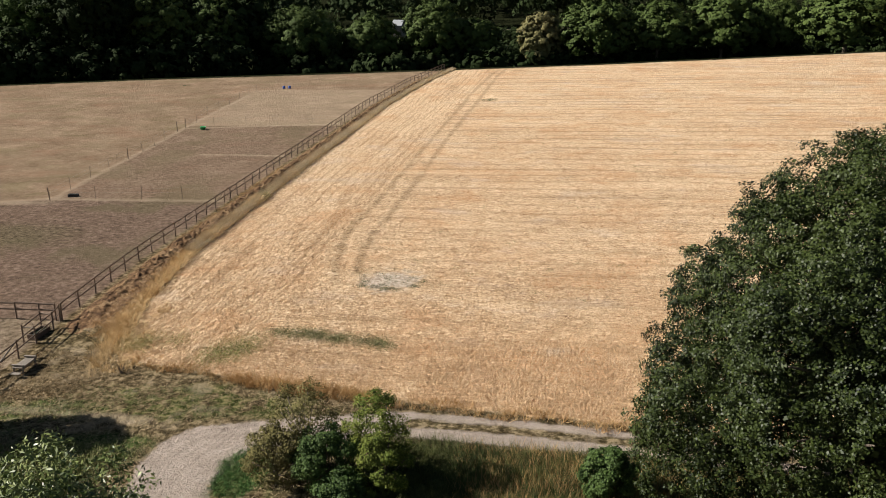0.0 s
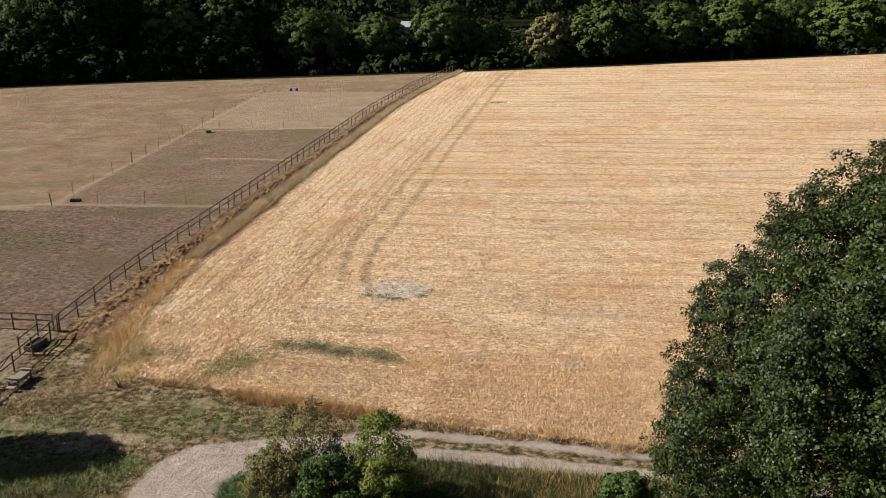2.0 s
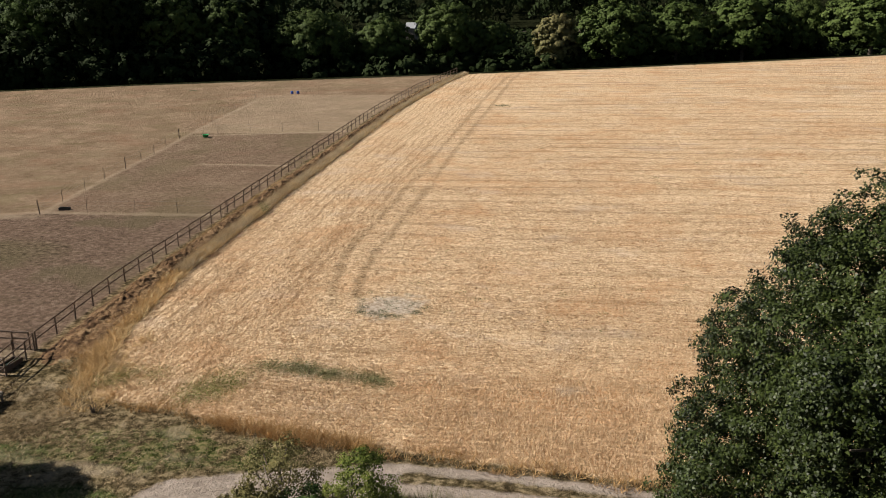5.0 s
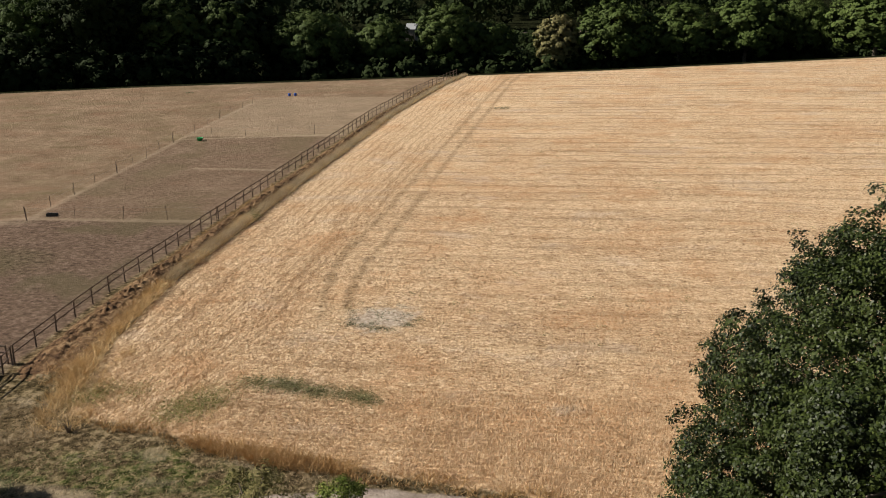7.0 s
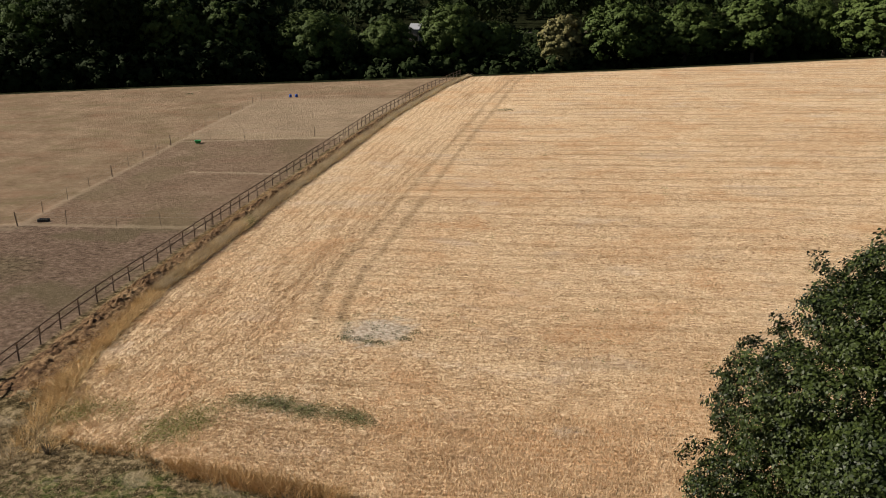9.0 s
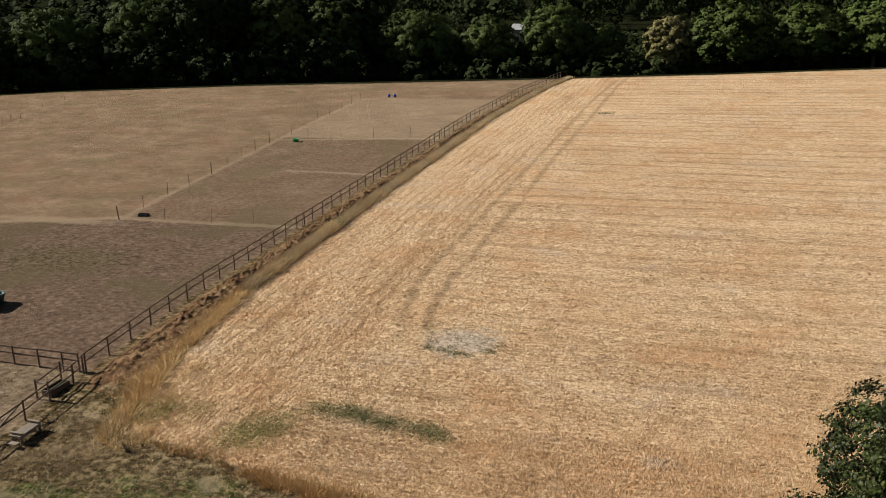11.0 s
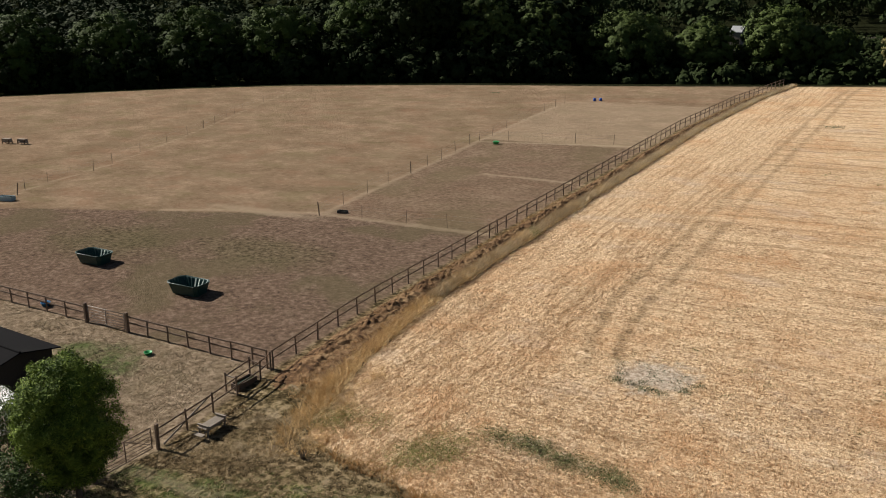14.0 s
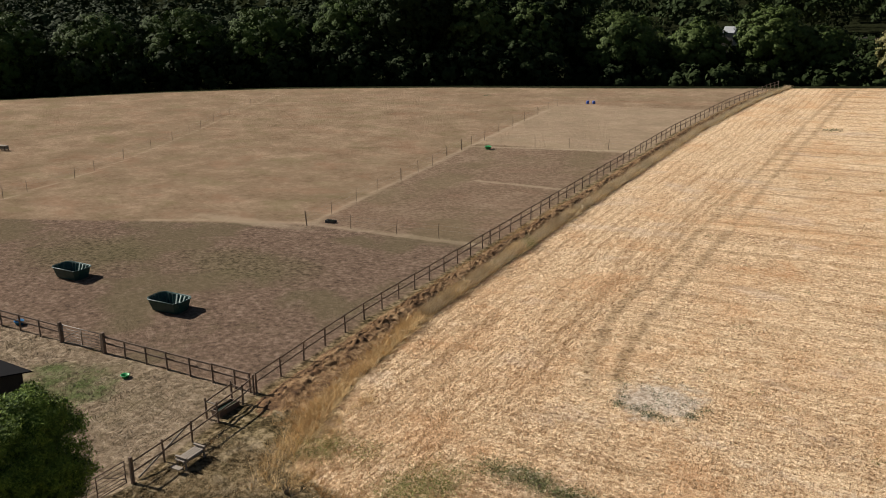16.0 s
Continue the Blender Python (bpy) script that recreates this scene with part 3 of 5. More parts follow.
def limbs(rng, base_r, fork, targets, bend=0.5, thin=0.03):
    """A tapered trunk that forks into limbs towards the lobes."""
    g = Geo()
    g.tube([(0, 0, -0.4), (0, 0, 0), (0.05, 0.03, fork * 0.5), (0, 0, fork)], [base_r * 1.5, base_r * 1.2, base_r, base_r * 0.9], 10)
    for t in targets:
        t = Vector(t)
        a = Vector((0, 0, fork * rng.uniform(0.75, 1.0)))
        mid = a.lerp(t, 0.5) + Vector(rng.normal(0, bend, 3)) + Vector((0, 0, (t - a).length * 0.08))
        g.tube([a, a.lerp(mid, 0.5) + Vector(rng.normal(0, bend * 0.3, 3)), mid, t], [base_r * 0.45, base_r * 0.34, base_r * 0.22, thin], 6)
    return g


def inner_points(rng, centre, radii, count, low):
    """Places of larger leaf cards, added inside a crown to block light and fill gaps."""
    d = unit(rng.normal(0, 1, (count * 3, 3)))
    d = d[d[:, 2] > low][:count]
    return centre + d * np.array(radii) * rng.uniform(0.2, 0.72, (len(d), 1)), d


def joined(a, b):
    """Mesh b's faces added to mesh a."""
    bm = bmesh.new()
    bm.from_mesh(a)
    bm.from_mesh(b)
    bm.to_mesh(a)
    bm.free()
    bpy.data.meshes.remove(b)
    return a


def make_tree(name, x, y, height, radius, seed, material, label, core=0, core_size=1.0, lobes=26, twigs=14, leaves=300, leaf=(0.2, 0.11), lobe_r=None, twig_r=0.5,
              loose=0.55, fork=None, low=-0.45, droop=0.0, centre_z=None, rz=None, group="", trunk_r=None, limb_n=14, category="tree", shell=(0.5, 0.9), taper=0.0, skirt=0.0, puff=0.6, lift=0.45):
    rng = np.random.default_rng(seed)
    lobe_r = lobe_r or radius * 0.3
    rz = rz or height * 0.42
    cz = centre_z or height - rz
    p, o, lc = crown_points(rng, np.array((0, 0, cz)), (radius - lobe_r * 0.6, radius - lobe_r * 0.6, rz - lobe_r * 0.6), lobes, twigs, leaves, lobe_r, twig_r, low, shell, taper, skirt, puff)
    keep = p[:, 2] > 0.05
    tree = thing(name, pose(x, y, gz(x, y)), label, category, group)
    part("trunk", limbs(rng, trunk_r or height * 0.024, fork or height * 0.24, lc[rng.permutation(len(lc))[:limb_n]], height * 0.03), M_BARK, tree, "grey-brown bark", flat=False)
    crown = leaves_mesh("crown", p[keep], o[keep], leaf[0], leaf[1], rng, material, droop, loose, lift)
    if core:
        q, d = inner_points(rng, np.array((0, 0, cz)), (radius - lobe_r * 0.6, radius - lobe_r * 0.6, rz - lobe_r * 0.6), core, low)
        joined(crown, leaves_mesh("core", q, d, core_size, core_size * 0.8, rng, material, 0.0, 0.5))
    part("crown", crown, material, tree)
    return tree


def blades_mesh(name, p, height, width, count, lean, rng, material):
    """Tufts of narrow blades, each one a triangle."""
    n = len(p)
    p = np.repeat(p, count, 0)
    h = np.repeat(np.broadcast_to(height, (n,)), count) * rng.uniform(0.55, 1.2, n * count)
    a = rng.uniform(0, 2 * np.pi, n * count)
    w = width * rng.uniform(0.6, 1.3, n * count)
    off = rng.normal(0, 1, (n * count, 2)) * np.repeat(np.broadcast_to(height, (n,)), count)[:, None] * 0.22
    base = p + np.column_stack([off, np.full(n * count, -0.02)])
    side = np.column_stack([np.cos(a), np.sin(a), 0 * a]) * w[:, None] / 2
    tip = base + np.column_stack([off * lean * 2 + rng.normal(0, lean, (n * count, 2)) * h[:, None], h])
    v = np.stack([base - side, base + side, tip], 1).reshape(-1, 3)
    return mesh_np(name, v, np.arange(len(v)).reshape(-1, 3), material)


def scatter(rng, n, x0, x1, y0, y1, test=None):
    x, y = rng.uniform(x0, x1, n), rng.uniform(y0, y1, n)
    if test is not None:
        k = test(x, y)
        x, y = x[k], y[k]
    return np.column_stack([x, y, ground_z(x, y)])


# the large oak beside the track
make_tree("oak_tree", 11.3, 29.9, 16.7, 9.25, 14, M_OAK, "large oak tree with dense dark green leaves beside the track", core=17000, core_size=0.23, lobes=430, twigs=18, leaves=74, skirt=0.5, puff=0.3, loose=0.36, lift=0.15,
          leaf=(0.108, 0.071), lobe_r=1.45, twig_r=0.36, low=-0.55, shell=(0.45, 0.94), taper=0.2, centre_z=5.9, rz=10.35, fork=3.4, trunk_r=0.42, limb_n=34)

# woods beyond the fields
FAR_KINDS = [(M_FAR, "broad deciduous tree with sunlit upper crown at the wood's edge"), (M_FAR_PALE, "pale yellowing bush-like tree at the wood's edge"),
             (M_FAR_SHADED, "tall tree added to shade the wood's edge, shade also put into its leaf colour"), (M_FAR_DEEP, "broad deep green tree with sunlit top at the wood's edge")]


def far_tree(x, y, height, radius, seed, kind):
    material, label = FAR_KINDS[kind]
    return make_tree("woodland_tree", x, y, height, radius, seed, material, label, lobes=64, twigs=14, leaves=22, leaf=(0.5, 0.38), loose=0.13, puff=0.2, lift=0.08,
                     shell=(0.5, 0.97), lobe_r=radius * 0.25, twig_r=radius * 0.085, low=-0.9 if kind or x < -84 else -0.65, skirt=0.1, centre_z=height * 0.55, rz=height * 0.46, fork=height * 0.3, limb_n=8,
                     core=1700, core_size=radius * 0.15, group="trees at the wood's edge")


# the two of kind 2 are added, tops out of view, to shade their neighbours
FAR_TREES = [(-74.5, 223, 17.5, 11, 0), (-57, 228, 15.5, 8, 0), (-40.5, 231, 18.5, 9, 0), (-30, 234, 13.5, 6.5, 0), (-12.5, 226, 15.5, 6, 1), (1.5, 227, 18.5, 10, 0),
             (17, 231, 17, 9.5, 0), (33, 234, 18, 9.5, 0), (47, 240, 17, 8, 0), (62, 231, 18, 12, 0), (83, 240, 19, 11, 0), (104, 246, 19, 11, 0),
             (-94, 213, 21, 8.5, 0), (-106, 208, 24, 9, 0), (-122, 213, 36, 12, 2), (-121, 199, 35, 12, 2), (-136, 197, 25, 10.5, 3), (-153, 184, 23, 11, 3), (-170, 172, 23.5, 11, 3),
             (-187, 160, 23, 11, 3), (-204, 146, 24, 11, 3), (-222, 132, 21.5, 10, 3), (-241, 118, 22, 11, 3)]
bases = {}
for i, (x, y, h, r, kind) in enumerate(FAR_TREES):
    key = (kind, x < -84, i % 4) if kind in (0, 3) else (kind, 0)
    if key not in bases:
        bases[key] = (far_tree(x, y, h, r, 100 + i, kind), h, r)
    else:
        ob, h0, r0 = bases[key]
        c = copy_thing(ob, pose(x, y, gz(x, y), 0, 0, 0))
        c.matrix_basis = pose(x, y, gz(x, y), 0, 0, 47 * i) @ Matrix.Diagonal((r / r0, r / r0, h / h0, 1))


def woods():
    """The understorey along the fields' edge and the wooded hillside behind, as leaf masses."""
    rng = np.random.default_rng(21)
    # these masses all carry the wood's shade in their leaf colour
    for name, x0, x1, size, twigs, dense in (("understorey", -84.0, 110.0, 0.85, 8, 17), ("dark_understorey", -280.0, -84.0, 0.9, 8, 10)):
        P, O, Q, W, x = [], [], [], [], x0
        while x < x1:
            shade = x < -84
            y = float(edge(x)) + (rng.uniform(33, 44) if shade else rng.uniform(46, 60))
            h = rng.uniform(14, 16.5) if x < -125 else rng.uniform(10, 13) if shade else rng.uniform(4.5, 6.5)
            p, o, _ = crown_points(rng, np.array((x, y, gz(x, y) + h * 0.45)), (5, 4, h * 0.5), 14 if shade else 10, twigs, dense, 2.0, 0.9, -0.95, puff=0.2)
            P.append(p), O.append(o)
            p, o = inner_points(rng, np.array((x, y, gz(x, y) + h * 0.45)), (4.5, 4, h * 0.5), 70, -0.95)
            Q.append(p), W.append(o)
            x += rng.uniform(2.5, 4)
        low = leaves_mesh(name, np.concatenate(P), np.concatenate(O), size, size * 0.73, rng, M_FAR_SHADED, 0.0, 0.12, 0.05)
        joined(low, leaves_mesh("core", np.concatenate(Q), np.concatenate(W), 1.8, 1.4, rng, M_FAR_SHADED, 0.0, 0.5))
        stuff(name, low, "dense shrubs along the edge of the wood, shade put into their leaf colour", "shrubs")
    places = [(x, rng.uniform(64, 76), 14) for x in np.arange(-84, 130, 8.0)]
    # left rows added behind the edge trees to block the sun from them
    places += [(x, rng.uniform(*d), 9) for d in ((54, 60), (66, 76)) for x in np.arange(-280, -86, 6.5)]
    places += [(rng.uniform(-330, 190), rng.uniform(74, 125), 9) for _ in range(36)]
    for name, side, size, twigs, more in (("inner_woods", 1, 0.9, 9, 1.3), ("dark_woods", -1, 0.95, 9, 1.5)):
        P, O, Q, W = [], [], [], []
        for x, d, dense in places:
            if (x > -84) != (side > 0):
                continue
            y = float(edge(x)) + d
            h, r = (rng.uniform(18, 21) if x < -128 else rng.uniform(24, 29) if x < -84 else rng.uniform(4.5, 5.5) if -32 < x < -11 else rng.uniform(7, 10)), rng.uniform(7, 9)
            p, o, _ = crown_points(rng, np.array((x, y, gz(x, y) + h * 0.53)), (r, r, h * 0.47), 20, twigs, int(dense * more * 0.8), r * 0.33, r * 0.15, -0.6, puff=0.2)
            P.append(p), O.append(o)
            p, o = inner_points(rng, np.array((x, y, gz(x, y) + h * 0.53)), (r, r, h * 0.5), 160, -0.95)
            Q.append(p), W.append(o)
        near = leaves_mesh(name, np.concatenate(P), np.concatenate(O), size, size * 0.73, rng, M_FAR_SHADED, 0.0, 0.12, 0.05)
        joined(near, leaves_mesh("core", np.concatenate(Q), np.concatenate(W), 3.2, 2.6, rng, M_FAR_SHADED, 0.0, 0.5))
        stuff(name, near, "deciduous trees standing deeper in the wood, shade put into their leaf colour", "woodland")
    P, O = [], []
    places = [(rng.uniform(-300, -45), rng.uniform(125, 400)) for _ in range(55)] + [(rng.uniform(-420, -190), rng.uniform(70, 300)) for _ in range(75)]
    places += [(rng.uniform(-75, 190), rng.uniform(225, 330)) for _ in range(45)]
    places += [(rng.uniform(-480, -170), rng.uniform(60, 200)) for _ in range(55)]
    places += [(rng.uniform(-80, 80), rng.uniform(203, 224)) for _ in range(26)]
    places += [(rng.uniform(-720, -420), rng.uniform(320, 470)) for _ in range(70)]
    for x, d in places:
        y = float(edge(x)) + d
        h, r = rng.uniform(18, 25), rng.uniform(8, 12)
        p, o, _ = crown_points(rng, np.array((x, y, gz(x, y) + h * 0.5)), (r, r, h * 0.5), 16, 6, 5, r * 0.33, r * 0.2, -0.5, puff=0.2)
        P.append(p), O.append(o)
    far = leaves_mesh("far_woods", np.concatenate(P), np.concatenate(O), 1.7, 1.25, rng, M_FAR_SHADED, 0.0, 0.15, 0.1)
    stuff("far_woods", far, "deciduous woodland covering the slope behind, shade put into its leaf colour", "woodland")


woods()


# ---- nearer trees and bushes ----
make_tree("willow_tree", -31.5, 33.2, 7.3, 2.15, 31, M_WILLOW, "round-headed young willow tree beside the metal gate", core=1500, core_size=0.28, lobes=84, twigs=16, leaves=62, lift=0.1,
          leaf=(0.16, 0.04), shell=(0.5, 0.98), lobe_r=0.72, twig_r=0.36, low=-1.0, droop=0.35, loose=0.32, puff=0.35, taper=0.08, skirt=0.05, centre_z=4.3, rz=3.1, fork=1.6, trunk_r=0.14)
M_ASH = leaf_material("ash_leaf", (0.016, 0.03, 0.007), (0.05, 0.08, 0.016), (0.23, 0.26, 0.085), 0.45, 0.25, 0.8)
make_tree("ash_tree", -7.5, 9.5, 15.9, 2.7, 32, M_ASH, "tall tree with long narrow light green leaves", lobes=52, twigs=13, leaves=125, shell=(0.4, 0.95), loose=0.8,
          leaf=(0.105, 0.034), lobe_r=0.95, twig_r=0.4, low=-0.8, droop=0.4, taper=0.35, centre_z=10.4, rz=4.8, fork=4.5, trunk_r=0.25)


def bush(x, y, height, radius, seed, material, label, leaf=(0.095, 0.06), lobes=22, twigs=11, leaves=48, low=-0.95, droop=0.0, stems=14):
    return make_tree("bush", x, y, height, radius, seed, material, label, lobes=lobes, twigs=twigs, leaves=leaves, leaf=leaf, lobe_r=radius * 0.34, twig_r=radius * 0.2, shell=(0.45, 1.05), taper=0.3, loose=0.38, lift=0.15,
                     fork=0.4, low=low, droop=droop, centre_z=height * 0.52, rz=height * 0.5, trunk_r=0.07, limb_n=stems, group="bushes below the track", category="bush")


bush(-11.4, 31.9, 4.1, 1.7, 41, M_BUSH_DRY, "thin twiggy bush with dry brownish leaves", leaves=26, stems=34)
bush(-12.2, 30.6, 2.6, 1.4, 42, M_BUSH_DRY, "low bush with dry olive brown leaves", leaves=40)
bush(-10.0, 30.7, 2.6, 1.5, 43, M_BUSH, "dense dark green bush", leaves=90)
bush(-8.0, 31.5, 4.1, 1.35, 44, M_BUSH_YELLOW, "tall yellow-green hazel bush", leaf=(0.085, 0.055), lobes=30, leaves=44)
bush(-7.5, 30.4, 3.0, 1.15, 45, M_BUSH_YELLOW, "tall yellow-green hazel bush", leaf=(0.085, 0.055), leaves=40)
bush(-8.9, 29.3, 1.5, 1.1, 47, M_BUSH, "low dark green bush", leaves=60)
bush(1.7, 31.4, 2.1, 1.15, 46, M_BUSH, "rounded bright green bush below the track", leaves=95)
bush(-32.6, 31.0, 3.2, 2.0, 48, M_BUSH, "spreading green bush below the willow", leaves=60)
bush(-36.4, 33.6, 4.2, 2.2, 49, M_BUSH, "spreading green bush below the willow", leaves=60)
# ---- fences ----
def post_mesh(name, height, r, material, square=False):
    g = Geo()
    if square:
        g.box((2 * r, 2 * r, height + 0.3), pose(0, 0, height / 2 - 0.15), 0.02)
    else:
        g.lathe([(r, -0.3), (r, height - 0.03), (r * 0.75, height)], 8)
    return g.mesh(name, material)


POST = post_mesh("post", 1.22, 0.055, M_FENCE)
CORNER_POST = post_mesh("gate_post", 1.4, 0.078, M_FENCE, True)
BIG_POST = post_mesh("gate_post", 1.42, 0.1, M_FENCE, True)


def spanned(a, b):
    """The pose of a bar whose length runs along y from a to b, and that length."""
    v = b - a
    return Matrix.Translation((a + b) / 2) @ v.to_track_quat("Y", "Z").to_matrix().to_4x4(), v.length


def rail_between(a, b, height, parent, w=0.045, d=0.085, material=None, name="rail", label=""):
    """A sawn rail from post to post."""
    m, n = spanned(Vector((*a, gz(*a) + height)), Vector((*b, gz(*b) + height)))
    return part(name, Geo().box((w, n, d), None, 0.01), material or M_FENCE, parent, label, m)


def rail_fence(name, points, heights, label, big=(), group="", bare=(), d=0.085, stout=None):
    f = thing(name, Matrix(), label, "fence", group)
    for i, p in enumerate(points):
        part("gate_post" if i in big else "post", (stout or BIG_POST) if i in big else POST, None, f, "", pose(*p, gz(*p), RNG.normal(0, 1.2), RNG.normal(0, 1.2), RNG.uniform(0, 90) if i not in big else 0))
    for i, (a, b) in enumerate(zip(points, points[1:])):
        if i in bare:
            continue
        for h in heights:
            rail_between(a, b, h + RNG.normal(0, 0.012), f, d=d)
    return f


ys = np.concatenate([np.arange(47.5, 76, 2.05), [75.6], np.arange(77.2, 177, 2.05)])
rail_fence("long_fence", [(float(fence_x(y)), float(y)) for y in ys], (1.14, 0.66), "long brown wooden post and rail fence along the stubble field")
rail_fence("yard_fence", [(x, 47.4) for x in (-33.35, -34.5, -36.2, -38.0, -39.9, -41.7, -43.6, -45.5)], (1.13, 0.72), "brown wooden post and rail fence above the yard", (7,), "yard fences", d=0.115)
rail_fence("yard_fence", [(x, 47.35) for x in (-49.6, -51.8, -53.9, -56.0, -58.0, -60.2, -62.4, -64.6, -66.8)], (1.13, 0.72), "brown wooden post and rail fence above the yard", (0,), "yard fences", d=0.115)
corner = rail_fence("corner_fence", [(-32.4, 38.4), (-32.5, 40.4), (-32.58, 42.3), (-32.7, 44.25), (-32.8, 46.2), (-33.0, 47.3)], (1.1, 0.58), "weathered wooden fence with two rails and a pale brace", (0,), stout=CORNER_POST)
m, n = spanned(Vector((-32.42, 38.75, gz(-32.4, 38.7) + 0.08)), Vector((-32.66, 42.35, gz(-32.6, 42.3) + 1.08)))
part("brace", Geo().box((0.05, n, 0.1), None, 0.01), M_PALE_WOOD, corner, "pale diagonal brace", m)
rail_between((-33.6, 44.3), (-33.7, 46.3), 1.0, corner)
rail_between((-33.6, 44.3), (-32.7, 44.25), 1.05, corner, material=M_PALE_WOOD)
rail_between((-33.7, 46.3), (-32.8, 46.2), 1.0, corner)
for q in ((-33.6, 44.3), (-33.7, 46.3)):
    part("post", POST, None, corner, "", pose(*q, gz(*q)))


def field_gate(name, a, b, label, material, height=1.12, bars=7, hung=0.14):
    """A tubular metal gate between two points."""
    g = thing(name, pose(*a, gz(*a), 0, 0, 0), label, "gate")
    base = Vector((*a, gz(*a)))
    p, q = Vector((0, 0, hung)), Vector((*b, gz(*b))) - base + Vector((0, 0, hung))
    for end in (p, q, p.lerp(q, 0.5)):
        part("stile", Geo().tube([end, end + Vector((0, 0, height))], [0.028, 0.028], 8), material, g, "", flat=False)
    for i in range(bars):
        h = Vector((0, 0, height * (i / (bars - 1)) ** 1.25))
        part("bar", Geo().tube([p + h, q + h], [0.025 if i in (0, bars - 1) else 0.018] * 2, 6), material, g, "", flat=False)
    part("brace", Geo().tube([p.lerp(q, 0.5) + Vector((0, 0, height)), q + Vector((0, 0, height * 0.15))], [0.018, 0.018], 6), material, g, "", flat=False)
    return g


M_RUST_STEEL = plain_material("brown_steel", (0.14, 0.10, 0.075), 0.6, 0.4, 0.3, (0.08, 0.05, 0.03), 0.6)
field_gate("yard_gate", (-45.75, 47.38), (-49.35, 47.36), "galvanised metal field gate closed between two wooden posts", M_STEEL)
field_gate("field_gate", (-32.65, 35.1), (-32.55, 38.15), "brown tubular metal field gate closed by the willow", M_RUST_STEEL)
hinge = thing("hinge_post", pose(-32.7, 34.9, gz(-32.7, 34.9)), "thick square wooden gate post", "post")
part("shaft", BIG_POST, None, hinge)


# light electric fences of thin stakes
STAKE = Geo().lathe([(0.03, -0.2), (0.028, 1.2), (0.018, 1.3)], 6).mesh("stake", M_FENCE)
STOUT = Geo().lathe([(0.055, -0.3), (0.055, 1.3), (0.04, 1.35)], 8).mesh("post", M_FENCE)


def stake_fence(points, label, stout=(), tapes=(0.75, 1.15), first=0):
    f = thing("stake_fence", Matrix(), label, "fence", "light stake fences")
    for i, p in enumerate(points):
        if i < first:
            continue
        part("post" if i in stout else "stake", STOUT if i in stout else STAKE, None, f, "", pose(*p, gz(*p), RNG.normal(0, 3), RNG.normal(0, 3), 0))
    for a, b in zip(points, points[1:]):
        for h in tapes:
            p, q = Vector((*a, gz(*a) + h)), Vector((*b, gz(*b) + h))
            part("wire", Geo().tube([p, p.lerp(q, 0.5) - Vector((0, 0, 0.04)), q], [0.006] * 3, 4), M_STEEL, f)
    return f


stake_fence([(-50.9, 73.9), (-51.3, 78.1), (-52.0, 83.0), (-52.3, 87.2), (-52.7, 92.2), (-53.2, 96.5), (-53.2, 99.6), (-54.3, 104.8), (-54.8, 109.3), (-54.8, 111.8), (-54.9, 115.6), (-56.1, 122.1), (-56.4, 127.0), (-56.5, 131.3), (-57.2, 137.3), (-57.3, 141.6), (-57.6, 146)],
            "light stake and wire fence dividing the dry grazing", (0, 4, 8))
stake_fence([(-50.9, 73.9), (-46.5, 74.6), (-41.8, 74.8), (-37.7, 75.1), (-33.2, 75.5)], "light stake and wire fence between two paddocks", first=1)
stake_fence([(-54.8, 111.8), (-51.1, 113.0), (-46.7, 113.8), (-42.4, 114.5), (-37.6, 115.2), (-33.5, 115.6)], "light stake and wire fence between two paddocks", first=1)
stake_fence([(-84.5, 62), (-87.6, 67.4), (-88.9, 69.2), (-89.5, 72.5), (-90.2, 79.2), (-91.5, 83.0), (-94, 89.5), (-96.2, 96), (-98, 101.5), (-100.0, 106.6), (-101.6, 110.4), (-104.6, 116.2), (-106.1, 119.5), (-107, 122.5), (-111, 132), (-115, 142)],
            "light stake and wire fence across the far grazing", (1,))

# ---- things in the paddocks ----
M_TUB = plain_material("green_plastic", (0.007, 0.042, 0.036), 0.4, 0.4, 0.0, (0.05, 0.06, 0.05), 0.4)
M_TUB_SUNLIT = plain_material("sunlit_pale_plastic", (0.42, 0.50, 0.46), 0.55, 0.3)
M_BLUE = plain_material("blue_plastic", (0.012, 0.07, 0.36), 0.45, 0.4)
M_TEAL = plain_material("teal_plastic", (0.015, 0.13, 0.28), 0.7, 0.15)
M_BRIGHT_GREEN = plain_material("bright_green_plastic", (0.01, 0.30, 0.08), 0.4, 0.5)
M_BLACK = plain_material("black_rubber", (0.025, 0.026, 0.03), 0.7, 0.3)
M_WATER = Mat("water", 0.06, 0.5).colour((0.02, 0.03, 0.012)).m
M_FELT = plain_material("roof_felt", (0.006, 0.006, 0.007), 0.95, 0.05, 0.0, (0.014, 0.013, 0.013), 0.5, 0.8)
M_TARRED = wood_material("tarred_boards", (0.012, 0.010, 0.009), (0.035, 0.03, 0.026))
M_SHEET = plain_material("sheet_roof", (0.3, 0.31, 0.32), 0.6, 0.3)
M_WHITE = plain_material("white_paint", (0.72, 0.72, 0.70), 0.35, 0.5)


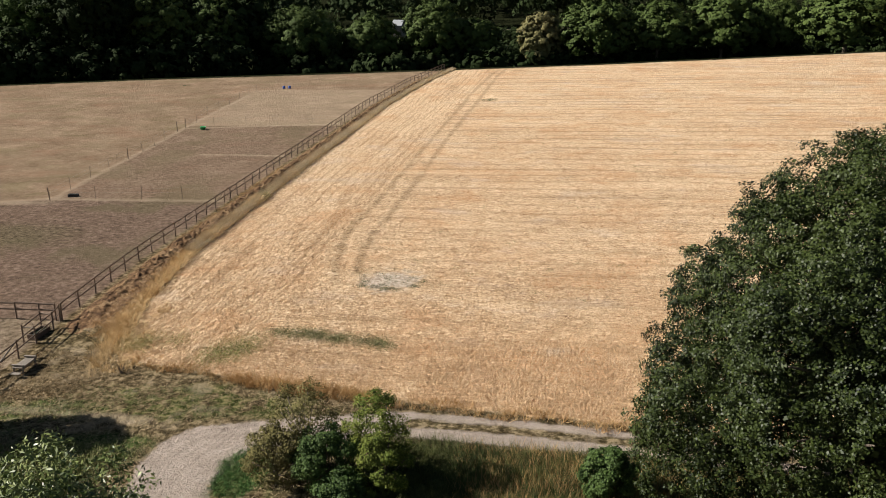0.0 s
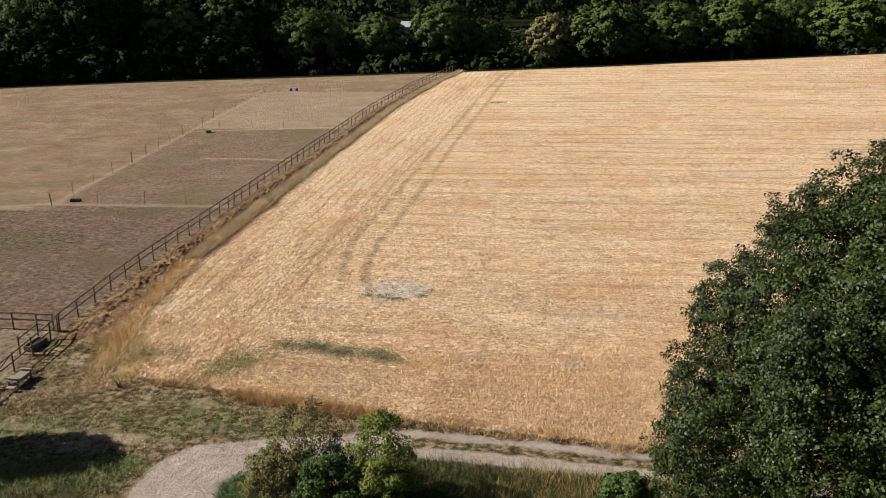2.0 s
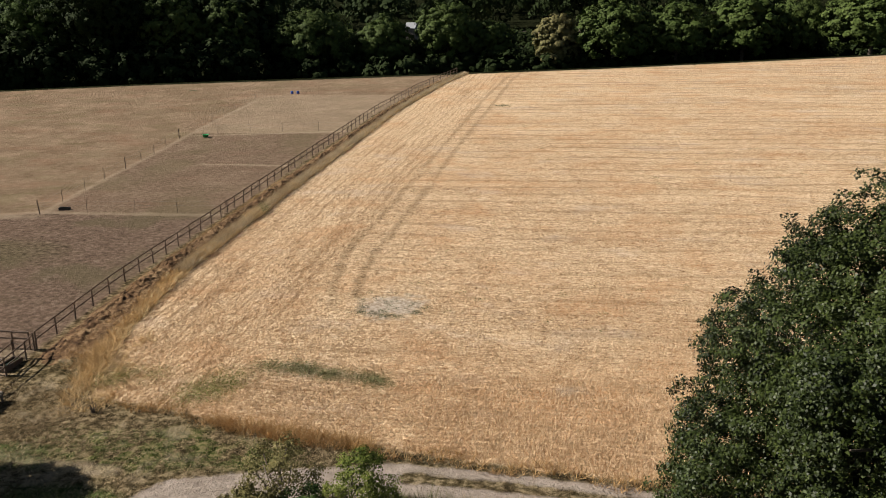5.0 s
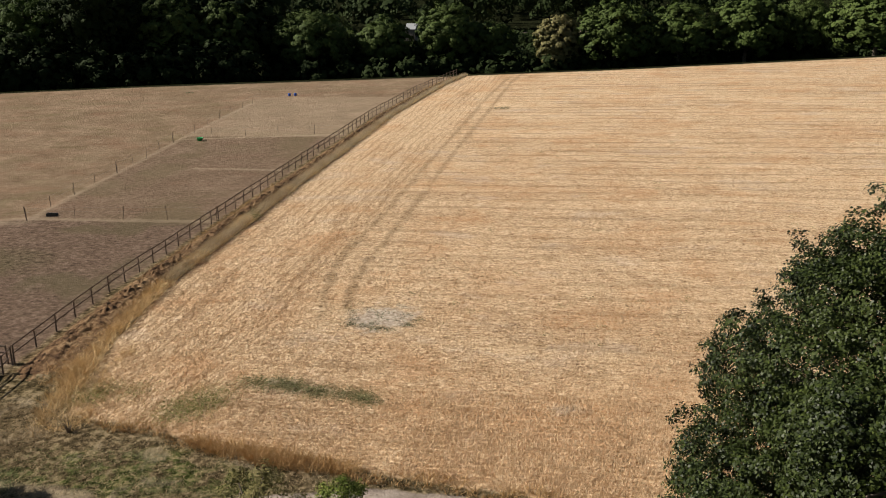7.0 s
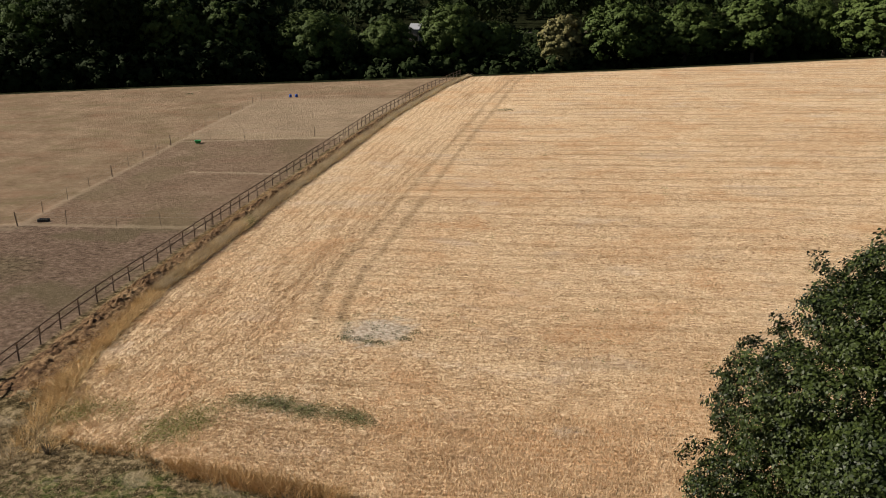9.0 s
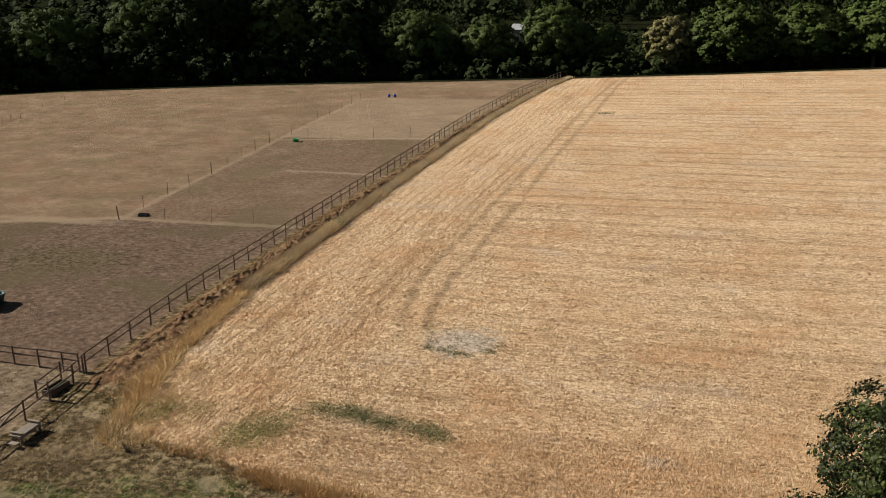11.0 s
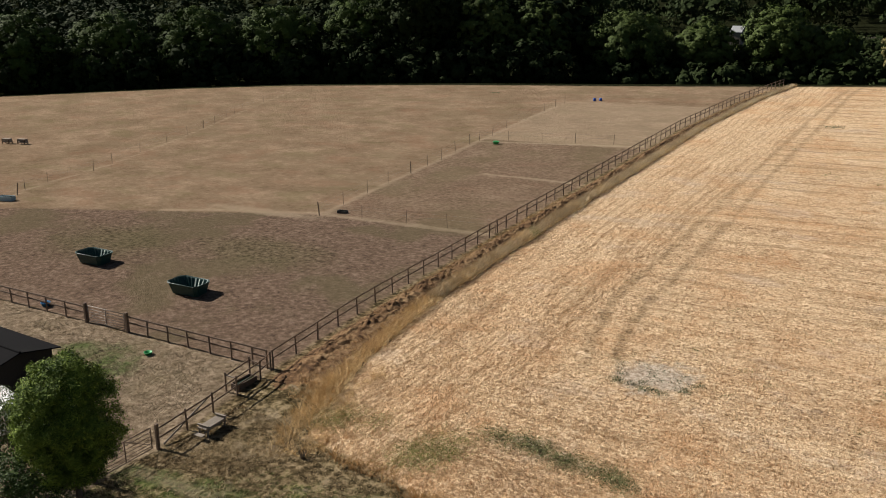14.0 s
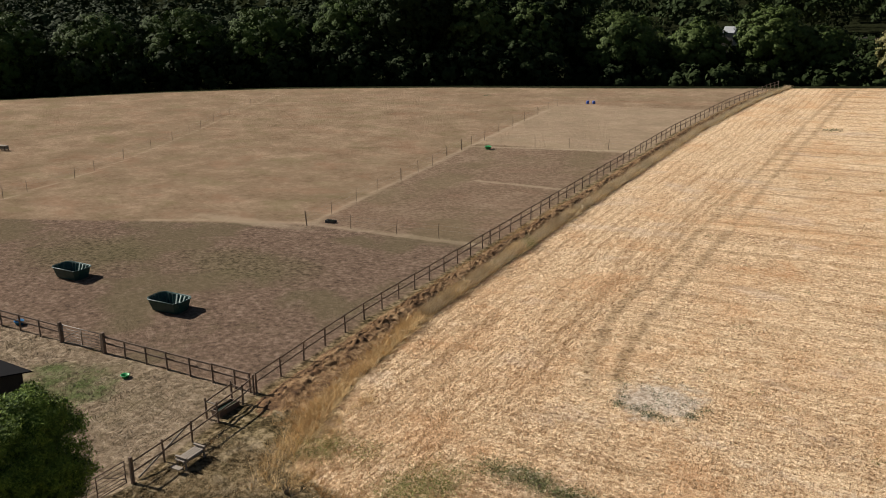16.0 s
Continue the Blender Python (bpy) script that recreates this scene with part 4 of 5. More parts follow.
def feeder(x, y, turn):
    """A boat-like plastic feed trough with slanting, ribbed walls."""
    f = thing("feed_trough", pose(x, y, gz(x, y), 0, 0, turn), "large dark green plastic feed trough with ribbed slanting walls", "trough", "feed troughs")
    L, W, H, l, w, t = 1.4, 0.86, 0.85, 1.2, 0.62, 0.05

    def loop(a, b, z, cut):
        return [(a - cut, -b, z), (a, -b + cut, z), (a, b - cut, z), (a - cut, b, z), (-a + cut, b, z), (-a, b - cut, z), (-a, -b + cut, z), (-a + cut, -b, z)]

    g = Geo()
    rings = [loop(l, w, 0.02, 0.2), loop(L, W, H, 0.28), loop(L - t, W - t, H, 0.26), loop(l - t, w - t, 0.12, 0.18)]
    n = 8
    faces = [tuple(range(n))[::-1], tuple(range(3 * n, 4 * n))]
    for k in range(3):
        for i in range(n):
            j = (i + 1) % n
            faces.append((k * n + i, k * n + j, (k + 1) * n + j, (k + 1) * n + i))
    g.add([v for r in rings for v in r], faces)
    part("body", g, M_TUB, f)
    lip = Geo()
    out = loop(L + 0.03, W + 0.03, H + 0.01, 0.3)
    lip.tube([*out, out[0], out[1]], [0.035] * 10, 6)
    part("rim", lip, M_TUB, f, "thick rounded rim", flat=False)
    # sunlight on the right and far inner ribs is painted as paler plastic
    for s in (-1, 1):
        for i in range(5):
            u = -0.56 + 0.28 * i
            a, b = Vector((s * (L - t - 0.03), u, H)), Vector((s * (l - t - 0.02), u * 0.7, 0.14))
            m, k = spanned(a, b)
            part("rib", Geo().box((0.12, k, 0.05), None, 0.02), M_TUB_SUNLIT if s > 0 else M_TUB, f, "pale rib, sunlight put into its colour" if s > 0 else "", m)
        for i in range(7):
            u = -1.08 + 0.36 * i
            a, b = Vector((u, s * (W - t - 0.03), H)), Vector((u * 0.72, s * (w - t - 0.02), 0.14))
            m, k = spanned(a, b)
            part("rib", Geo().box((0.12, k, 0.05), None, 0.02), M_TUB_SUNLIT if s > 0 and i > 2 else M_TUB, f, "pale rib, sunlight put into its colour" if s > 0 and i > 2 else "", m)
    return f


feeder(-46.7, 53.9, 4)
feeder(-59.2, 55.5, 3)


def bowl(name, x, y, r, h, material, label, category="bowl"):
    b = thing(name, pose(x, y, gz(x, y)), label, category)
    part("shell", Geo().lathe([(r * 0.7, 0.01), (r, h), (r * 1.06, h), (r * 1.06, h + 0.03), (r * 0.93, h + 0.03), (r * 0.64, 0.06)], 18), material, b, flat=False)
    return b


bowl("feed_bowl", -41.6, 45.7, 0.25, 0.17, M_BRIGHT_GREEN, "bright green plastic feed bowl on the dry yard")
bowl("feed_bowl", -55.0, 48.0, 0.32, 0.26, M_TEAL, "teal blue plastic feed bowl beside the rail fence")
bowl("feed_tub", -51.7, 110.6, 0.42, 0.36, M_BRIGHT_GREEN, "green plastic tub beside the stake fence", "tub")


def drinker(x, y, turn, length, width, height, material, label, name="water_trough", fill=M_WATER):
    d = thing(name, pose(x, y, gz(x, y), 0, 0, turn), label, "trough")
    t = 0.05
    g = Geo()
    for sx in (-1, 1):
        g.box((t, width, height), pose(sx * (length / 2 - t / 2), 0, height / 2), 0.01)
        g.box((length - 2 * t, t, height), pose(0, sx * (width / 2 - t / 2), height / 2), 0.01)
    g.box((length - 2 * t, width - 2 * t, 0.05), pose(0, 0, 0.03), 0.005)
    part("basin", g, material, d)
    part("water", Geo().box((length - 2 * t - 0.01, width - 2 * t - 0.01, 0.02), pose(0, 0, height - 0.1), 0.004), fill, d, "still dark water")
    return d


drinker(-33.25, 45.35, 90, 1.5, 0.6, 0.34, M_RUST_STEEL, "rusty steel water trough with green water inside the fence corner")
drinker(-49.4, 75.5, 10, 0.95, 0.5, 0.26, M_BLACK, "small black water trough beside a paddock post")
drinker(-86.2, 65.3, 20, 1.6, 0.7, 0.5, plain_material("pale_blue_plastic", (0.25, 0.36, 0.42), 0.5, 0.4), "pale blue-grey water trough by the far stake fence")


def barrel(x, y):
    b = thing("drum", pose(x, y, gz(x, y)) @ Matrix.Diagonal((0.8, 0.8, 0.5, 1)), "short blue plastic drum standing in the far paddock", "drum", "blue drums")
    part("barrel", Geo().lathe([(0.27, 0.0), (0.29, 0.05), (0.3, 0.28), (0.31, 0.3), (0.3, 0.32), (0.3, 0.58), (0.31, 0.6), (0.3, 0.62), (0.29, 0.86), (0.27, 0.9)], 18), M_BLUE, b, flat=False)
    part("lid", Geo().lathe([(0.28, 0.9), (0.28, 0.93), (0.1, 0.94)], 18), M_BLUE, b)
    return b


barrel(-53.9, 149.8)
barrel(-52.9, 150.0)


def jump(x, y):
    """A low wooden jump of a frame with planks."""
    j = thing("jump_stand", pose(x, y, gz(x, y), 0, 0, 12), "low brown wooden jump stand in the far grazing", "jump", "jump stands")
    for sx in (-0.6, 0.6):
        for sy in (-0.3, 0.3):
            part("leg", Geo().box((0.12, 0.12, 0.7), pose(sx, sy, 0.35), 0.01), M_FENCE, j)
    for h in (0.3, 0.52, 0.7):
        part("plank", Geo().box((1.35, 0.62, 0.14), pose(0, 0, h), 0.01), M_PALE_WOOD, j)
    return j


jump(-119.6, 87.0)
jump(-116.8, 87.6)


def mounting_bench(x, y, turn):
    """A low weathered bench with a slatted top and two raised end boards."""
    b = thing("bench", pose(x, y, gz(x, y), 0, 0, turn), "weathered grey wooden bench with slatted top and raised ends", "bench")
    for sy in (-0.62, 0.62):
        for sx in (-0.26, 0.26):
            part("leg", Geo().box((0.09, 0.09, 0.52), pose(sx, sy, 0.24), 0.01), M_PALE_WOOD, b)
        part("cross_board", Geo().box((0.72, 0.11, 0.09), pose(0, sy, 0.63), 0.012), M_PALE_WOOD, b)
        part("side_beam", Geo().box((0.06, 1.4, 0.1), pose(0.27 if sy > 0 else -0.27, 0, 0.45), 0.01), M_PALE_WOOD, b)
    for i in range(4):
        part("slat", Geo().box((0.135, 1.5 + 0.06 * (i % 2), 0.035), pose(-0.225 + 0.15 * i, 0, 0.52), 0.008), M_PALE_WOOD, b)
    part("stretcher", Geo().box((0.07, 1.2, 0.07), pose(0, 0, 0.2), 0.01), M_PALE_WOOD, b)
    part("step", Geo().box((0.6, 0.28, 0.04), pose(0, -0.95, 0.26), 0.008), M_PALE_WOOD, b)
    return b


mounting_bench(-31.15, 40.85, 3)


def shed(x0, x1, y0, y1, eave, ridge):
    """A dark shed with a low gabled felt roof."""
    cx, cy = (x0 + x1) / 2, (y0 + y1) / 2
    z = gz(cx, cy)
    s = thing("shed", pose(cx, cy, z), "low dark stable shed with a black felt gabled roof", "shed")
    lx, ly = x1 - x0, y1 - y0
    part("wall", Geo().box((lx, 0.12, eave), pose(0, ly / 2 - 0.06, eave / 2), 0.01), M_TARRED, s)
    for sx in (-1, 1):
        g = Geo()
        a, b = ly / 2 - 0.12, 0.06
        prof = [(-a, 0), (a, 0), (a, eave - 0.02), (0, ridge - 0.1), (-a, eave - 0.02)]
        xx = sx * (lx / 2 - b)
        g.add([(xx + k, p, q) for k in (-b, b) for p, q in prof], [(0, 4, 3, 2, 1), (5, 6, 7, 8, 9)] + [(i, (i + 1) % 5, 5 + (i + 1) % 5, 5 + i) for i in range(5)])
        part("gable_wall", g, M_TARRED, s)
    for k in range(4):
        part("wall", Geo().box((lx / 4 - 0.9, 0.12, eave), pose(-lx / 2 + lx / 8 + k * lx / 4, -ly / 2 + 0.06, eave / 2), 0.01), M_TARRED, s)
    slope = math.degrees(math.atan2(ridge - eave, ly / 2))
    n = math.hypot(ridge - eave, ly / 2) + 0.4
    for sy in (-1, 1):
        m = pose(0, 0, ridge + 0.02) @ pose(0, 0, 0, -sy * slope, 0, 0) @ pose(0, sy * n / 2, 0)
        part("roof", Geo().box((lx + 0.7, n, 0.07), m, 0.01), M_FELT, s)
    part("ridge_cap", Geo().tube([(-lx / 2 - 0.35, 0, ridge + 0.07), (lx / 2 + 0.35, 0, ridge + 0.07)], [0.07, 0.07], 8), M_FELT, s)
    return s


shed(-56.2, -44.4, 36.9, 41.2, 2.25, 2.75)


def trailer(x, y, turn):
    """A white livestock trailer with a rounded roof."""
    t = thing("trailer", pose(x, y, gz(x, y), 0, 0, turn), "white livestock trailer with a rounded roof, half hidden by the willow", "trailer")
    g = Geo()
    prof = [(-0.8, 0.55), (0.8, 0.55), (0.8, 1.7), (0.68, 1.92), (0.4, 2.05), (-0.4, 2.05), (-0.68, 1.92), (-0.8, 1.7)]
    ends = [(-1.5, 1.0), (1.2, 1.0), (1.5, 0.86)]
    v = [(q * k, u, 0.55 + (z - 0.55) * k) for u, k in ends for q, z in prof]
    f = [tuple(range(8))[::-1], tuple(range(16, 24))] + [(r * 8 + i, r * 8 + (i + 1) % 8, r * 8 + 8 + (i + 1) % 8, r * 8 + 8 + i) for r in range(2) for i in range(8)]
    part("body", g.add(v, f), M_WHITE, t)
    for sx in (-0.86, 0.86):
        w = part("wheel", Geo().lathe([(0.2, -0.09), (0.33, -0.08), (0.35, 0), (0.33, 0.08), (0.2, 0.09)], 18, pose(sx, -0.2, 0.35, 0, 90, 0)), M_BLACK, t, flat=False)
        part("rim", Geo().lathe([(0.19, -0.095), (0.19, 0.095)], 14, pose(sx, -0.2, 0.35, 0, 90, 0)), M_STEEL, w)
    part("drawbar", Geo().tube([(0, 1.4, 0.5), (0, 2.5, 0.48)], [0.05, 0.05], 8), M_STEEL, t)
    part("jockey_wheel", Geo().tube([(0.12, 2.3, 0.0), (0.12, 2.3, 0.75)], [0.04, 0.03], 8), M_STEEL, t)
    return t


trailer(-41.3, 36.0, 80)

dead = thing("dead_stump", pose(-24.9, 40.5, gz(-24.9, 40.5)) @ Matrix.Scale(0.75, 4), "dark dead shrub stump with short broken stems", "stump")
for i in range(7):
    a = i * 0.9
    part("stem", Geo().tube([(0.04 * math.cos(a), 0.04 * math.sin(a), -0.1), (0.16 * math.cos(a), 0.16 * math.sin(a), 0.35), (0.28 * math.cos(a + 0.3), 0.28 * math.sin(a + 0.3), 0.55 + 0.12 * (i % 3))], [0.04, 0.03, 0.012], 6), M_BARK, dead)

barn = thing("far_barn", pose(-58.5, 268, gz(-58.5, 268)), "far barn with a white metal roof among the trees", "barn")
for sy in (-1, 1):
    part("wall", Geo().box((3.0, 0.2, 9.6), pose(0, sy * 3.4, 4.8), 0.03), M_PALE_WOOD, barn)
for sx in (-1, 1):
    gable = Geo()
    gable.add([(sx * 1.5 + k, p, q) for k in (-0.1, 0.1) for p, q in ((-3.3, 0), (3.3, 0), (3.3, 9.6), (0, 11.0), (-3.3, 9.6))],
              [(0, 4, 3, 2, 1), (5, 6, 7, 8, 9)] + [(i, (i + 1) % 5, 5 + (i + 1) % 5, 5 + i) for i in range(5)])
    part("gable_wall", gable, M_PALE_WOOD, barn)
for sy in (-1, 1):
    part("roof", Geo().box((3.4, 4.0, 0.12), pose(0, 0, 11.12) @ pose(0, 0, 0, -sy * 23, 0, 0) @ pose(0, sy * 1.95, 0), 0.02), M_SHEET, barn, "pale sheet metal slope")

# ---- ground cover ----
G = np.random.default_rng(5)


def in_stubble(x, y):
    return (x > bank_right(y) + 0.15) & (y > stubble_south(x) + 0.1) & (y < edge(x) - 0.5)


def stubble():
    """Cut straw standing in drilled rows, along the fence on the headland and across the field elsewhere."""
    n = 300000
    y = 1 / np.sqrt(1 / 36 ** 2 - G.uniform(0, 1, n) * (1 / 36 ** 2 - 1 / 130 ** 2))
    x = G.uniform(-31, 1, n)
    x = np.where(x > -31, -31 + (x + 31) / 32 * (31 + 14 + 0.3 * (y - 36)), x)
    head = x < -18.8 + G.normal(0, 0.5, n)
    y = np.where(head, y, np.round(y / 0.36) * 0.36 + 0.12 * np.sin(x * 0.6 + y * 0.9) + G.normal(0, 0.1, n))
    x = np.where(head, np.round(x / 0.3) * 0.3 + 0.1 * np.sin(y * 0.5 + x) + G.normal(0, 0.09, n), x)
    patch = np.hypot((x + 12.9) / 1.25, (y - 54.9) / 1.2) < G.uniform(0.6, 2.6, n)
    wheel = np.minimum(line_distance(x, y, WHEEL[0]), line_distance(x, y, WHEEL[1])) < G.uniform(0.05, 0.4, n)
    ok = in_stubble(x, y) & ~patch & ~wheel
    p = np.column_stack([x, y, ground_z(x, y)])[ok]
    far = np.clip(p[:, 1] / 45, 0.8, 3.2)
    tall = 0.12 * np.where((p[:, 0] > -8) & (p[:, 1] < 46), 1.3, 1.0) / far ** 0.3
    stuff("stubble", blades_mesh("stubble", p, tall, 0.028 * np.repeat(far, 2), 2, 0.25, G, M_STRAW), "short cut straw stubble in drilled rows", "stubble")


stubble()


def tufts(name, p, height, width, count, lean, material, label, category="grass"):
    return stuff(name, blades_mesh(name, p, height, width, count, lean, G, material), label, category)


M_CORNER = blade_material("corner_grass", (0.42, 0.28, 0.125), (0.80, 0.605, 0.335))


# long dry grass on the bank and round the field corner
def on_bank(n, y0, y1, w0, w1):
    y = G.uniform(y0, y1, n)
    r = bank_right(y)
    x = r - G.uniform(w0, w1, n)
    return np.column_stack([x, y, ground_z(x, y)])


bank_places = np.concatenate([on_bank(3600, 45, 80, 0.05, 1.15), on_bank(2000, 80, 120, 0.0, 1.1), on_bank(1500, 120, 176, 0.0, 1.0)])
ridge = np.concatenate([on_bank(3400, 60, 110, 0.3, 0.95), on_bank(3000, 110, 176, 0.25, 0.9)])
tufts("ridge_grass", ridge, 0.55, 0.034, 6, 0.45, blade_material("pale_grass", (0.33, 0.25, 0.145), (0.64, 0.53, 0.36)), "pale straw-coloured grass along the far bank")
tufts("bank_grass", bank_places, 0.36 + 0.14 * np.sin(bank_places[:, 1] * 0.9) * np.sin(bank_places[:, 1] * 0.23), 0.045, 5, 0.85, M_CORNER, "long pale dry grass along the fence bank")
tufts("corner_grass", scatter(G, 3200, -31.2, -24.6, 39.5, 53, lambda x, y: np.hypot((x + 27.6 + (y - 44) * 0.3) / 0.95, (y - 44.8) / 4.5) < G.uniform(0.2, 1.2, len(x))), 0.58, 0.022, 8, 0.7, M_CORNER, "tall russet dry grass at the field corner")
tufts("loose_grass", scatter(G, 1500, -27, -22, 40.5, 50, lambda x, y: np.abs(x - bank_right(y) - 0.5 - 0.5 * np.sin(y * 1.7)) < G.uniform(0.1, 1.1, len(x))), 0.34, 0.026, 7, 0.8, M_CORNER, "thin golden dry grass at the edge of the stubble")
tufts("margin_grass", scatter(G, 2600, -11.5, 12, 33, 38.8, lambda x, y: (y > track_top(x) + 0.05) & (y < stubble_south(x) - 0.15)), 0.2, 0.024, 6, 0.7, blade_material("margin_grass", (0.045, 0.042, 0.018), (0.17, 0.135, 0.06)), "dark rough grass between track and stubble")
tufts("edge_tall", scatter(G, 1500, -18.5, -9.5, 37.6, 40.4, lambda x, y: np.abs(y - stubble_south(x) + 0.15) < 0.55 * np.sqrt(np.clip(1 - ((x + 13.5) / 5) ** 2, 0, 1))), 0.55, 0.022, 7, 0.6, M_RUSSET, "tall brown grass where the stubble meets the verge")
tufts("edge_grass", scatter(G, 5800, -25, 12, 36.0, 43, lambda x, y: np.abs(y - stubble_south(x) + 0.2 + 0.25 * np.sin(x * 1.3)) < 0.3 + 0.25 * np.abs(np.sin(x * 0.8))), 0.36, 0.028, 6, 0.6, M_RUSSET, "brown dry grass along the edge of the stubble")


tufts("bank_tufts", np.concatenate([on_bank(3600, 45, 90, 0.4, 3.0), on_bank(2000, 90, 172, 0.5, 2.4)]) + (0, 0, 0.1), 0.16, 0.03, 4, 1.0, M_RUSSET, "short dead grass on the broken bank")


def weed_clump(rng, places, height, spread, count):
    """Leaves of low weeds heaped over their places."""
    p = np.repeat(places, count, 0)
    d = rng.normal(0, 1, (len(p), 3)) * (spread, spread, 0)
    q = p + d
    q[:, 2] = ground_z(q[:, 0], q[:, 1]) + np.abs(rng.normal(0, height * 0.5, len(p)))
    return q, unit(rng.normal(0, 0.5, (len(p), 3)) + (0, 0, 0.8))


def weeds(name, places, height, spread, count, size, material, label):
    q, o = weed_clump(W, places, height, spread, count)
    stuff(name, leaves_mesh(name, q, o, size, size * 0.55, W, material), label, "weeds")


M_STRIP = leaf_material("field_weed", (0.055, 0.068, 0.026), (0.125, 0.138, 0.052), (0.28, 0.255, 0.125), 0.7, 0.1, 0.9)
M_THIN = leaf_material("thin_weed", (0.075, 0.095, 0.024), (0.15, 0.17, 0.045), (0.31, 0.28, 0.11), 0.7, 0.1, 0.9)
W = np.random.default_rng(17)
strip = scatter(W, 900, -18.2, -10.3, 43.4, 47.2, lambda x, y: np.abs(y - (46.0 - (x + 17.5) * 0.19 + 0.15 * np.sin(x * 1.9))) < (0.34 + 0.3 * np.abs(np.sin(x * 1.3 + 0.4))) * W.uniform(0.2, 1.25, len(x)) * (0.55 + 0.6 * np.sin(x * 2.7 + 1.4 * np.sin(y * 3.1)) ** 2))
weeds("weed_strip", strip, 0.24, 0.3, 40, 0.075, M_STRIP, "strip of dark green weeds in the stubble")
patchy = np.concatenate([scatter(W, 420, -22.2, -17.6, 41.2, 45.6, lambda x, y: np.hypot((x + 19.7 - (y - 43.4) * 0.3) / 1.5, (y - 43.4) / 1.9) < W.uniform(0.1, 1.3, len(x))), scatter(W, 45, -26.6, -25.2, 43.4, 44.9), scatter(W, 16, -24.4, -23.2, 44, 45.4)])
weeds("pale_weeds", patchy, 0.2, 0.5, 40, 0.075, M_THIN, "thin yellowish green weeds at the field corner")
spots = scatter(W, 130, -14.8, -10.4, 52.6, 55.4, lambda x, y: np.abs(y - 53.6 + (x + 13) * 0.3 - 1.6 * np.clip(x + 11.8, 0, 2)) < 0.28)
weeds("patch_weeds", np.concatenate([spots, scatter(W, 16, -15, -10.8, 53.6, 57.4)]), 0.14, 0.2, 45, 0.07, M_WEED, "small weeds on a bare greyish patch")
weeds("bank_clump", np.array([(-29.7, 75.8, 0.0), (-29.5, 75.5, 0.0), (-29.9, 76.2, 0.0)]), 0.8, 0.3, 160, 0.1, M_GREENGRASS, "single clump of tall weeds on the bank")
weeds("dark_tufts", np.array([(-15.2, 135.5, 0.0), (-14.4, 135.6, 0.0), (-16.0, 135.4, 0.0), (-75.4, 154.5, 0.0), (-74.6, 154.4, 0.0)]), 0.2, 0.35, 50, 0.16, M_WEED, "dark weed tufts far out in the fields")
weeds("tuft_weeds", scatter(W, 60, -20, 20, 50, 120, in_stubble), 0.12, 0.22, 26, 0.09, M_GREENGRASS, "scattered weeds in the stubble")

# rough grass round the track and yard
def on_isle(x, y):
    return np.hypot((x + 14.0) / 0.9, (y - 31.2) / 1.6) < 1.3


def on_verge(x, y):
    track = (y < track_top(x)) & (y > track_low(x)) & (x > -14)
    return ~track & (poly_distance(x, y, TURN_AREA) < 0.1) & (y < stubble_south(x) + 0.1)


